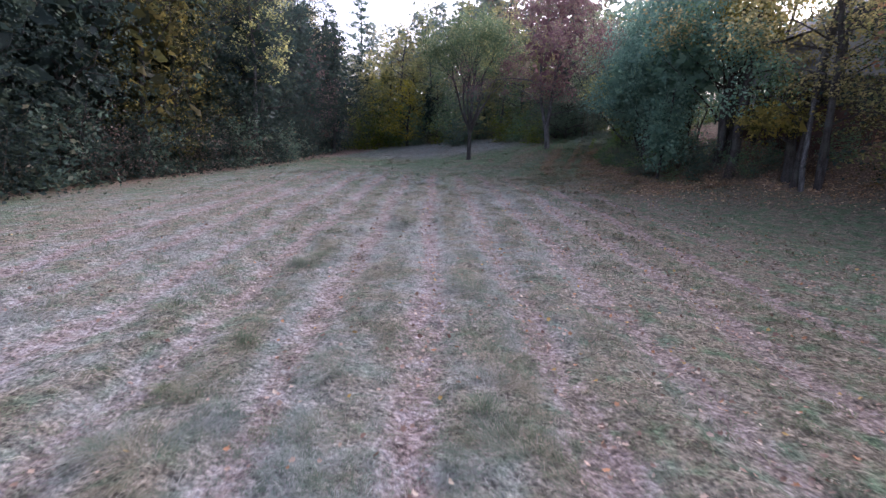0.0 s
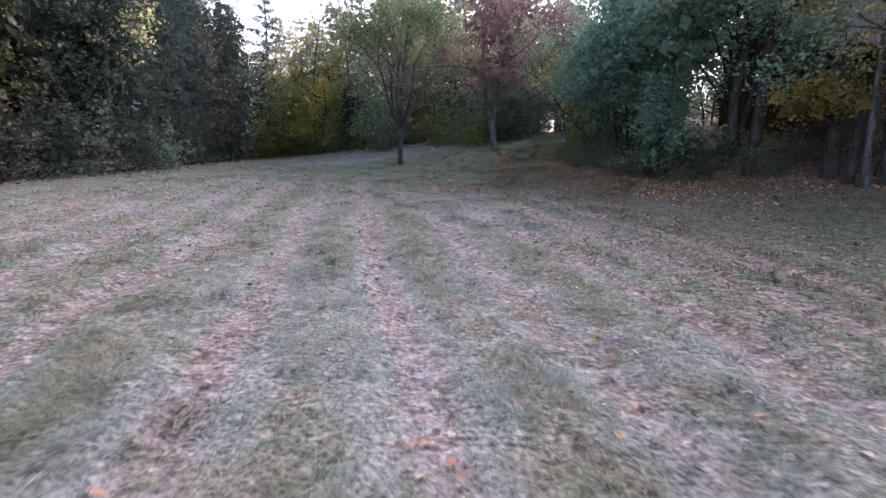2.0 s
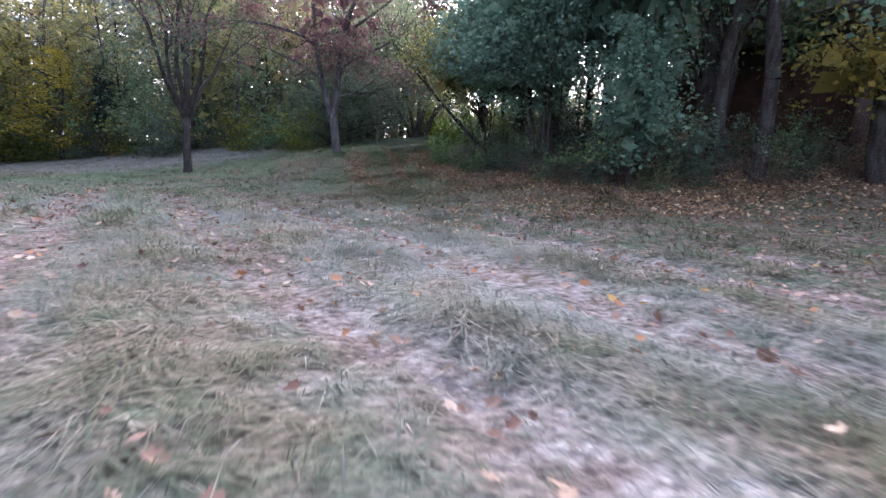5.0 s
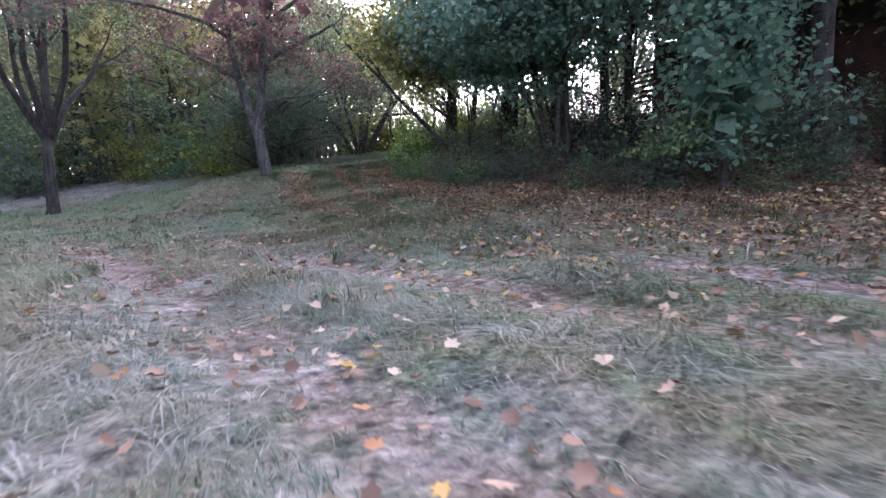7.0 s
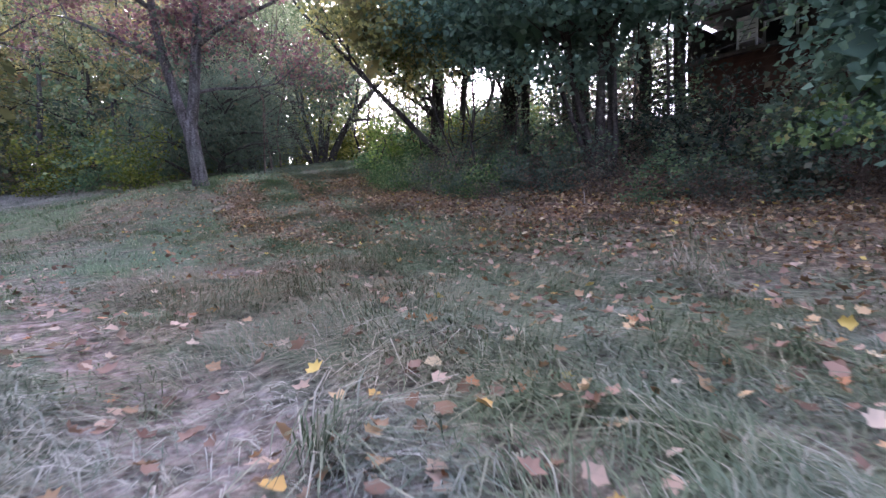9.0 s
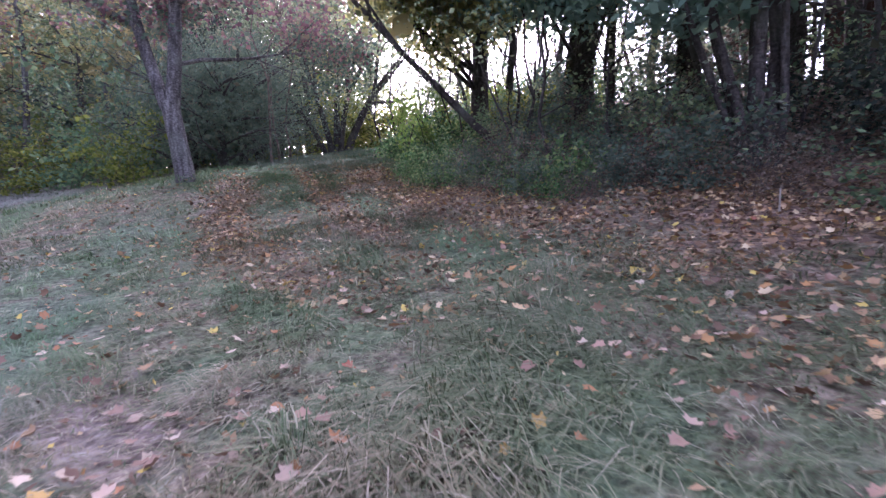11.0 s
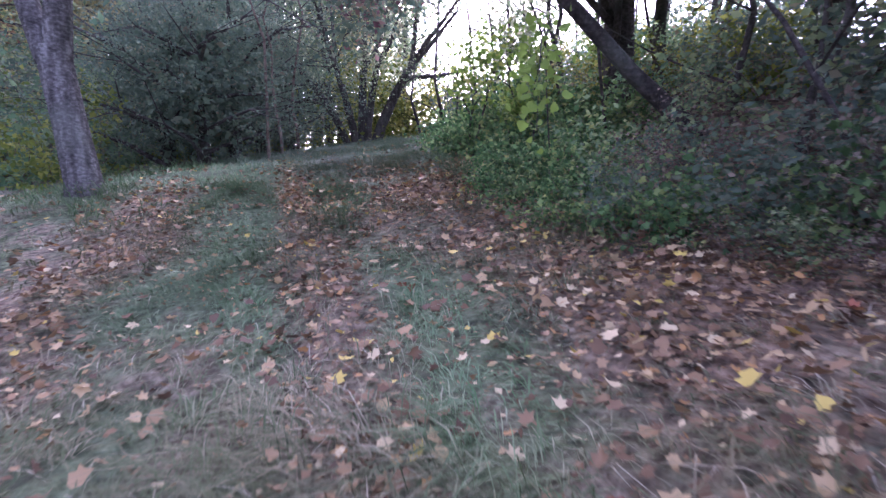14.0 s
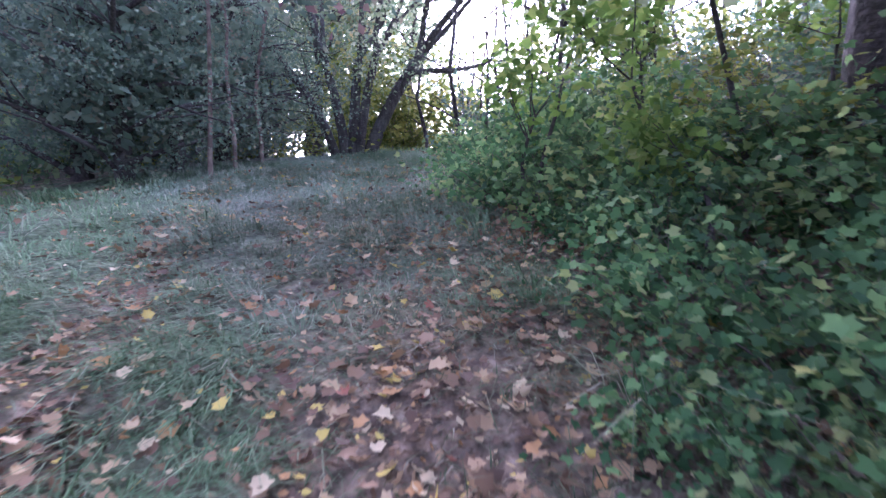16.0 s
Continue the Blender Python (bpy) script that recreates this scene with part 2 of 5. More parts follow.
def blade_material():
    """Grass blades: olive, green, straw or rimed, tuft by tuft and blade by blade."""
    m = leaf_material("grass_blades", [(0.0, (0.034, 0.052, 0.022)), (1.0, (0.344, 0.284, 0.198))], 0.7, 0.2, "LINEAR", 0.0)
    n, l = m.node_tree.nodes, m.node_tree.links
    geo = n.new("ShaderNodeNewGeometry")
    own = geo.outputs["Random Per Island"]
    r = maths(n, l, "ADD", maths(n, l, "MULTIPLY", attribute(n, "tone"), 0.55), maths(n, l, "MULTIPLY", own, 0.45))
    dry = ramp(n, l, r, [(0.0, (0.039, 0.057, 0.024)), (0.32, (0.099, 0.125, 0.057)), (0.56, (0.181, 0.155, 0.086)), (0.75, (0.310, 0.258, 0.172)), (1.0, (0.447, 0.396, 0.301))])
    fresh = ramp(n, l, r, [(0.0, (0.039, 0.084, 0.034)), (0.4, (0.099, 0.185, 0.079)), (0.7, (0.189, 0.280, 0.142)), (1.0, (0.344, 0.310, 0.215))])
    rime = ramp(n, l, r, [(0.0, (0.065, 0.099, 0.067)), (0.4, (0.172, 0.215, 0.179)), (0.7, (0.301, 0.331, 0.301)), (1.0, (0.516, 0.525, 0.499))])
    col = mix(n, l, maths(n, l, "MULTIPLY", attribute(n, "lush"), 5.0), dry, fresh)
    col = mix(n, l, maths(n, l, "MULTIPLY", attribute(n, "frost"), 0.8), col, rime)
    for x in list(n):
        if x.type in ("BSDF_PRINCIPLED", "BSDF_TRANSLUCENT"):
            l.new(col, x.inputs[0])
    return m


BLADES = blade_material()


def plain(name, a, b, scale=6, rough=0.7, bump=None):
    return material(name, lambda n, l: ramp(n, l, noise_node(n, l, scale, 5), [(0.3, a), (0.7, b)]), rough, bump)


SIDING = plain("weathered_grey_siding", (0.30, 0.30, 0.32), (0.42, 0.42, 0.43), 3)
BROWN_WALL = plain("brown_red_boards", (0.06, 0.034, 0.028), (0.12, 0.066, 0.052), 2.5)
DARK_WOOD = plain("dark_weathered_wood", (0.04, 0.035, 0.03), (0.10, 0.085, 0.075), 4)
WHITE_PAINT = plain("white_paint", (0.62, 0.62, 0.62), (0.80, 0.80, 0.80), 5)
ROOFING = plain("dark_shingles", (0.05, 0.05, 0.055), (0.11, 0.11, 0.115), 8, 0.9)
PALE_WOOD = plain("bleached_wood", (0.22, 0.19, 0.16), (0.38, 0.34, 0.29), 8)
GLASS = material("window_glass", lambda n, l: ramp(n, l, noise_node(n, l, 1, 2), [(0.4, (0.02, 0.022, 0.025)), (0.6, (0.03, 0.032, 0.035))]), 0.05)

# ---- helpers for building ----


def part(name, mesh, mat, parent=None, label="", where=None):
    """Links a mesh (or a bmesh) as one object, under its thing if there is one."""
    if isinstance(mesh, bmesh.types.BMesh):
        me = bpy.data.meshes.new(name)
        mesh.to_mesh(me)
        mesh.free()
        mesh = me
    if mat and not mesh.materials:
        mesh.materials.append(mat)
    ob = new(name, mesh)
    if parent:
        ob.parent = parent
    if where is not None:
        ob.matrix_basis = where
    return tagged(ob, label) if label else ob


def mesh_from(name, verts, faces_flat, sizes, smooth=False):
    """A mesh from arrays: places, corner numbers in a row, and corners per face."""
    me = bpy.data.meshes.new(name)
    verts = np.asarray(verts, np.float32)
    faces_flat, sizes = np.asarray(faces_flat, np.int32), np.asarray(sizes, np.int32)
    me.vertices.add(len(verts))
    me.vertices.foreach_set("co", verts.ravel())
    me.loops.add(len(faces_flat))
    me.loops.foreach_set("vertex_index", faces_flat)
    me.polygons.add(len(sizes))
    me.polygons.foreach_set("loop_start", np.concatenate([[0], np.cumsum(sizes)[:-1]]).astype(np.int32))
    me.polygons.foreach_set("loop_total", sizes)
    if smooth:
        me.polygons.foreach_set("use_smooth", np.ones(len(sizes), bool))
    me.update(calc_edges=True)
    return me


def add_floats(me, name, values):
    me.attributes.new(name, "FLOAT", "POINT").data.foreach_set("value", np.asarray(values, np.float32))


def value_noise(x, y, seed=0):
    """Smooth noise from 0 to 1 on a unit lattice."""
    xi, yi = np.floor(x).astype(np.int64), np.floor(y).astype(np.int64)
    fx, fy = x - xi, y - yi
    fx, fy = fx * fx * (3 - 2 * fx), fy * fy * (3 - 2 * fy)

    def h(a, b):
        v = np.sin(a * 127.1 + b * 311.7 + seed * 74.7) * 43758.5453
        return v - np.floor(v)
    return (h(xi, yi) * (1 - fx) + h(xi + 1, yi) * fx) * (1 - fy) + (h(xi, yi + 1) * (1 - fx) + h(xi + 1, yi + 1) * fx) * fy


def soft(q, w):
    return w * np.logaddexp(0, q / w)


def step(a, b, v):
    t = np.clip((v - a) / (b - a), 0, 1)
    return t * t * (3 - 2 * t)


def row_wave(x, y):
    """1 along each bare row, 0 midway between the rows."""
    lat = x * math.cos(ROWS_TURN) + y * math.sin(ROWS_TURN) + 0.10 * np.sin(0.55 * y + x) + 0.07 * np.sin(1.9 * y + 1.3 * x)
    return 0.5 + 0.5 * np.cos((lat - ROWS_FIRST) * 2 * math.pi / ROWS_STEP)


def rows_at(x, y):
    """1 where the bare rows run; past the flat meadow only two of them go on."""
    lat = x * math.cos(ROWS_TURN) + y * math.sin(ROWS_TURN)
    gone = np.maximum(step(11.2, 11.6, lat) * step(14.2, 13.8, lat) * step(42.2, 41.0, y), np.maximum(step(13.6, 13.9, lat) * step(44.4, 43.2, y), step(15.2, 15.6, lat)))
    return step(46, 41, y) * step(-14, -8, x) * step(15, 10, x) * (1 - gone * step(34, 38, y))


def thicket_edge(y):
    """How far east the open grass reaches before the bank with its thicket."""
    return 13.7 + 1.55 * soft(37.6 - y, 0.8) + 0.5 * soft(y - 50.5, 1.0)


def ground_z(x, y, rough=True):
    x, y = np.asarray(x, float), np.asarray(y, float)
    z = soft(0.2 * x + 0.12 * y - 6.9, 0.5)
    past = x - thicket_edge(y)
    z = z + 1.1 * step(0.6, 5.5, past) * step(90, 62, y)
    z = z - soft(z - 4.45 - 0.95 * step(18, 22, x) * step(62, 56, y), 0.35) + 0.5 * np.exp(-((x - 9.3) ** 2 + (y - 56.5) ** 2) / 18)
    if rough:
        near = step(160, 90, np.hypot(x, y - 40))
        z = z + near * (0.06 * (value_noise(x * 1.1, y * 1.1, 1) - 0.5) + 0.08 * (value_noise(x * 2.7, y * 2.7, 2) - 0.5) - 0.07 * row_wave(x, y) ** 2 * rows_at(x, y))
    return z


def tracks_at(x, y):
    """Worn, leaf-filled tracks up the slope, 0 to 1, with green strips between them."""
    lat = x - 0.25 * (y - 50) + 0.5 * (value_noise(x * 0.8, y * 0.8, 15) - 0.5)
    left = 9.35 + 0.45 * soft(46.5 - y, 0.5)
    tracks = np.maximum(np.maximum(step(0.85, 0.2, np.abs(lat - left)), step(0.5, 0.15, np.abs(lat - 11.45))), step(12.2, 12.8, lat) * (1 - 0.45 * step(47.5, 50, y)))
    return np.maximum(tracks, 0.45 * step(7.4, 6.4, lat))


def litter_at(x, y):
    """How thickly fallen leaves lie, 0 to 1."""
    d = thicket_edge(y) - x
    near_bank = np.maximum(step(5.5, 0.3, d), 0.75 * step(13.0, 3.0, d) * step(40, 34, y)) * step(8, 22, y) * (1 - 0.8 * step(52.5, 57, y))
    hill = step(40.5, 44.0, y) * step(5.5, 8.5, x) * step(66, 60, y)
    patch = step(0.25, 0.8, 0.65 * value_noise(x * 0.9, y * 0.7, 5) + 0.35 * value_noise(x * 2.3, y * 2.0, 6))
    slope = hill * (0.09 + 0.74 * tracks_at(x, y) * (0.55 + 0.45 * patch)) * (1 - 0.7 * step(53, 57, y)) * (0.6 + 0.4 * step(43.5, 46.5, y))
    return np.clip(np.maximum(near_bank * (0.45 + 0.65 * patch) * (1 - 0.5 * hill * (1 - tracks_at(x, y))), slope), 0, 1)


def frost_at(x, y):
    """How white the rime lies, 0 to 1: in streaks along the rows, beside the bare earth, in broad patches, and whiter
    far out.
    """
    f = step(-19, -13, x) * step(11.0, 4.5, x - 0.08 * (y - 20)) * step(42.5, 38, y + 0.3 * x - 1.5)
    f = np.maximum(f, 0.95 * step(60, 68, y) * step(9, 4, x))
    f = np.maximum(f, step(38, 42, y) * np.maximum((0.15 + 0.2 * step(9.6, 8.6, x - 0.25 * (y - 50))) * step(56, 50, y), (0.08 + 0.54 * step(12.0, 13.4, x)) * step(51, 54, y)) * step(20, 17, x))
    lat = x * math.cos(ROWS_TURN) + y * math.sin(ROWS_TURN)
    lon = y * math.cos(ROWS_TURN) - x * math.sin(ROWS_TURN)
    w = row_wave(x, y)
    s = 0.27 * value_noise(lat * 2.1, lon * 0.5, 9) + 0.2 * value_noise(x * 0.35, y * 0.35, 10) + 0.26 * value_noise(x * 2.6, y * 2.6, 11) + 0.17 * value_noise(x * 6.5, y * 6.5, 12) + 0.12 * np.exp(-((w - 0.6) / 0.25) ** 2)
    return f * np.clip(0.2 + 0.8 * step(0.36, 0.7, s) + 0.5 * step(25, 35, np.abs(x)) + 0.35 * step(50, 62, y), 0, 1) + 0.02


def lush_at(x, y):
    """Where the grass stays green: the damp foot of the slope and the edges of the meadow."""
    patch = (0.45 + 0.95 * step(0.28, 0.6, value_noise(x * 0.8, y * 0.5, 41))) * (1 - 0.75 * step(42, 45, y) * step(53, 50.5, y) * tracks_at(x, y))
    crest = 1 + 1.1 * step(51, 53, y) * step(10.5, 12, x)
    return 0.17 * crest * patch * np.maximum(np.maximum(step(39.5, 44.5, y), 0.5 * step(27, 36, y)) * step(70, 60, y), np.maximum(0.6 * step(-8, -15, x), 0.35 * step(9, 13, x) * step(40, 25, y))) - 0.04


# ---- the ground ----


def build_ground():
    xs = np.concatenate([[-2500, -1200, -600, -300, -160, -100, -70, -50, -38], np.arange(-30, -8, 0.5), np.arange(-8, 15, 0.17), np.arange(15, 34, 0.4), [38, 46, 60, 90, 150, 300, 700, 2500]])
    ys = np.concatenate([[-2500, -1200, -500, -200, -100, -50, -25, -12], np.arange(-6, 4, 0.5), np.arange(4, 56, 0.17), np.arange(56, 78, 0.4), [80, 84, 90, 100, 115, 140, 180, 260, 500, 1100, 2500]])
    gx, gy = np.meshgrid(xs, ys)
    x, y = gx.ravel(), gy.ravel()
    nx, ny = len(xs), len(ys)
    i = (np.arange(ny - 1)[:, None] * nx + np.arange(nx - 1)[None]).ravel()
    me = mesh_from("ground", np.stack([x, y, ground_z(x, y)], 1), np.stack([i, i + 1, i + nx + 1, i + nx], 1).ravel(), np.full(len(i), 4), True)
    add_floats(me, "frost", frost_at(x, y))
    add_floats(me, "litter", np.maximum(litter_at(x, y), np.maximum(step(0.0, 1.5, x - thicket_edge(y)), step(-15.5, -17.5, x)) * 0.95))
    add_floats(me, "lush", lush_at(x, y))
    lat = x * math.cos(ROWS_TURN) + y * math.sin(ROWS_TURN) - ROWS_FIRST
    worn = np.maximum(0.62 + 0.38 * value_noise(np.round(lat / ROWS_STEP) * 1.37, y * 0.12, 55), np.exp(-(lat / 0.9) ** 2))
    add_floats(me, "rows", worn * rows_at(x, y))
    return tagged(part("ground", me, GROUND), "mown meadow with frost, bare earth rows and a rising bank", "ground", kind="structure")


build_ground()
rng = np.random.default_rng(7)


def unit(v):
    return v / np.linalg.norm(v, axis=-1, keepdims=True)


# ---- trees ----


def tubes(name, segs, sides=6):
    """Tapered limbs: segs holds (start, end, radius, radius)."""
    s = np.array([(*a, *b, r, q) for a, b, r, q in segs], float)
    a, b, r0, r1 = s[:, :3], s[:, 3:6], s[:, 6], s[:, 7]
    d = unit(b - a + 1e-9)
    ref = np.where(np.abs(d[:, 2:3]) > 0.9, [[1.0, 0, 0]], [[0, 0, 1.0]])
    u = unit(np.cross(d, ref))
    v = np.cross(d, u)
    ang = np.arange(sides) * 2 * math.pi / sides
    ring = u[:, None] * np.cos(ang)[None, :, None] + v[:, None] * np.sin(ang)[None, :, None]
    verts = np.concatenate([a[:, None] + ring * r0[:, None, None], b[:, None] + ring * r1[:, None, None]], 1).reshape(-1, 3)
    base = (np.arange(len(s)) * 2 * sides)[:, None]
    k = np.arange(sides)
    kn = (k + 1) % sides
    f = np.stack([base + k, base + kn, base + kn + sides, base + k + sides], 2).reshape(-1)
    return mesh_from(name, verts, f, np.full(len(s) * sides, 4), True)


def pole(name, points, radii, sides=7):
    """One bent, tapered stick through the points."""
    pts = np.array(points, float)
    d = unit(np.gradient(pts, axis=0))
    ref = np.array([0.3, 0.2, 1.0]) if abs(d[0, 2]) < 0.8 else np.array([1.0, 0.2, 0])
    u = unit(np.cross(d, ref))
    v = np.cross(d, u)
    ang = np.arange(sides) * 2 * math.pi / sides
    ring = u[:, None] * np.cos(ang)[None, :, None] + v[:, None] * np.sin(ang)[None, :, None]
    verts = (pts[:, None] + ring * np.array(radii, float)[:, None, None]).reshape(-1, 3)
    base = (np.arange(len(pts) - 1) * sides)[:, None]
    k = np.arange(sides)
    kn = (k + 1) % sides
    f = np.stack([base + k, base + kn, base + kn + sides, base + k + sides], 2).reshape(-1)
    return mesh_from(name, verts, f, np.full((len(pts) - 1) * sides, 4), True)


def leaves(name, centres, size, gen, droop=0.3, long=1.5, shape="kite"):
    """Many small leaves, each a folded blade of its own direction."""
    c = np.asarray(centres, float)
    n = len(c)
    d = gen.normal(size=(n, 3))
    d[:, 2] = d[:, 2] * 0.5 - droop
    d = unit(d)
    side = unit(np.cross(d, gen.normal(size=(n, 3))))
    up = np.cross(side, d)
    s = (size * gen.uniform(0.6, 1.35, n))[:, None]
    if shape == "kite":
        v = np.stack([c, c + d * s * 0.5 + side * s * 0.5 / long - up * s * 0.12, c + d * s, c + d * s * 0.5 - side * s * 0.5 / long - up * s * 0.12], 1).reshape(-1, 3)
        k = np.arange(n)[:, None] * 4
        return mesh_from(name, v, np.concatenate([k, k + 1, k + 2, k, k + 2, k + 3], 1).ravel(), np.full(n * 2, 3))
    if shape == "vine":
        turns = np.linspace(-2.75, 2.75, 17)
        rad = 0.5 * (0.86 + 0.16 * np.cos(turns * 3.3)) * (1 + 0.07 * np.cos(np.arange(17) * math.pi))
        pts = [(0, 0.06)] + [(r * math.sin(a), 0.5 + r * math.cos(a) * 1.02) for a, r in zip(turns, rad)]
        v = np.stack([c + d * s * q + side * s * p * 1.15 - up * s * (abs(p) * 0.3 + 0.25 * (q - 0.4) ** 2) for p, q in pts], 1).reshape(-1, 3)
        k = np.arange(n)[:, None] * 18
        return mesh_from(name, v, np.concatenate([k + np.array((0, j, j + 1))[None] for j in range(1, 17)], 1).ravel(), np.full(n * 16, 3))
    pts = [(0, 0.1), (0.26, -0.06), (0.46, 0.16), (0.64, 0.56), (0.3, 0.6), (0, 1.06), (-0.3, 0.6), (-0.64, 0.56), (-0.46, 0.16), (-0.26, -0.06)]
    v = np.stack([c + d * s * q + side * s * p * 1.05 - up * s * abs(p) * 0.25 for p, q in pts], 1).reshape(-1, 3)
    k = np.arange(n)[:, None] * 10
    tri = [(0, j, j + 1) for j in range(1, 9)]
    return mesh_from(name, v, np.concatenate([k + np.array(t)[None] for t in tri], 1).ravel(), np.full(n * 8, 3))


def grow(gen, stems, levels, split, length, shrink, spread, rise, radius, wander=0.12, pieces=4):
    """Limbs from stems (place, way, length, radius); returns segments and the last, leafy limbs."""
    segs, tips = [], []
    todo = [(np.array(p, float), unit(np.array(w, float)), ln, r, 0) for p, w, ln, r in stems]
    while todo:
        p, w, ln, r, lv = todo.pop()
        last = lv == levels
        n = pieces if lv < 2 else max(2, pieces - 1)
        pts = [p]
        for k in range(n):
            w = unit(w + gen.normal(size=3) * wander + np.array([0, 0, rise]) * 0.12)
            q = pts[-1] + w * ln / n
            ra = r * (1 - 0.55 * k / n)
            rb = r * (1 - 0.55 * (k + 1) / n)
            segs.append((pts[-1], q, ra, rb))
            pts.append(q)
            if not last and k >= (1 if lv else n - 2):
                for _ in range(gen.poisson(split) if k < n - 1 else max(2, gen.poisson(split + 0.6))):
                    side = unit(np.cross(w, gen.normal(size=3)))
                    way = unit(w + side * spread * gen.uniform(0.6, 1.3))
                    todo.append((q, way, ln * shrink * gen.uniform(0.7, 1.2), rb * gen.uniform(0.5, 0.72), lv + 1))
        if last or lv == levels - 1:
            tips.append((pts[0], pts[-1]))
    return segs, tips


def leafy(gen, tips, count, puff):
    """Places for leaves round the outer limbs."""
    t = np.array([np.concatenate(x) for x in tips])
    pick = gen.integers(0, len(t), count)
    f = gen.uniform(0.15, 1.1, (count, 1))
    return t[pick, :3] * (1 - f) + t[pick, 3:] * f + gen.normal(size=(count, 3)) * puff


def tree(name, label, where, segs, leaf_meshes, bark, group="", category="tree", sides=6, parts=("trunk", "crown"), loose=False):
    """A tree as a thing: the trunk with its limbs, and the crown."""
    ob = new(name)
    ob.matrix_basis = where
    if segs:
        stem = part(parts[0], tubes(parts[0], segs, sides), bark, ob)
        if loose:
            tagged(stem, kind="stuff")
    for me, mat in leaf_meshes:
        tagged(part(parts[1], me, mat, ob), kind="stuff")
    return tagged(ob, label, category, group)


def at(x, y, turn=0.0, size=1.0, sink=0.08, tall=1.0):
    """A pose on the ground."""
    return Matrix.LocRotScale((x, y, float(ground_z(x, y)) - sink), Euler((0, 0, turn)), (size, size, size * tall))


def crown_points(gen, count, centre, radii, hollow=0.5, clumps=40, clump=0.9, low=-1.0, flat=0.7):
    """Leaves gathered into clumps in the outer part of an uneven ellipsoid."""
    d = unit(gen.normal(size=(clumps, 3)))
    d[:, 2] = np.where(d[:, 2] < low, -d[:, 2], d[:, 2])
    c = d * gen.uniform(hollow, 1.0, (clumps, 1)) * np.array(radii) + np.array(centre)
    size = gen.uniform(0.6, 1.5, clumps) * clump
    k = gen.integers(0, clumps, count)
    return c[k] + unit(gen.normal(size=(count, 3))) * (gen.uniform(0, 1, (count, 1)) ** 0.45) * size[k][:, None] * np.array([1.15, 1.15, flat])

def core_points(gen, count, centre, radii):
    """The shaded inside of a crown."""
    return unit(gen.normal(size=(count, 3))) * gen.uniform(0, 1, (count, 1)) ** 0.5 * np.array(radii) + np.array(centre)


# ---- single trees of the meadow ----


def lone_tree():
    """The tree in the open: a short bole, steep limbs spreading like a vase, a domed crown."""
    g = np.random.default_rng(11)
    top = np.array([0.05, 0, 3.4])
    segs = [((0, 0, -0.3), (0.02, 0, 0.35), 0.42, 0.27), ((0.02, 0, 0.35), (0.0, 0.05, 1.8), 0.27, 0.235), ((0.0, 0.05, 1.8), top, 0.235, 0.22)]
    stems = []
    for k, (a, lean, ln) in enumerate([(0.3, 0.35, 6.2), (1.5, 0.52, 5.8), (2.5, 0.42, 6.0), (3.5, 0.58, 5.6), (4.4, 0.36, 6.4), (5.4, 0.52, 5.9), (0.9, 0.12, 6.6)]):
        stems.append((top + np.array([0, 0, -0.5 + 0.14 * k]), (math.cos(a) * lean, math.sin(a) * lean, 1), ln, 0.17))
    s, tips = grow(g, stems, 3, 0.55, 0, 0.62, 0.55, 0.5, 0.1)
    pts = leafy(g, tips, 15000, 0.3)
    shell = crown_points(g, 11000, (0.2, 0, 10.6), (5.4, 5.4, 4.7), 0.72, 90, 0.95, -0.35)
    pts = np.concatenate([pts[pts[:, 2] > 4.6 + 5.5 * g.uniform(0, 1, len(pts))], shell[shell[:, 2] > 7.0 + 3 * g.uniform(0, 1, len(shell))]])
    return tree("meadow_tree", "broad grey-green tree with steep limbs alone in the meadow", at(1.03, 59.3), segs + s,
                [(leaves("crown", pts, 0.17, g), L_LOCUST)], BARK_DARK)


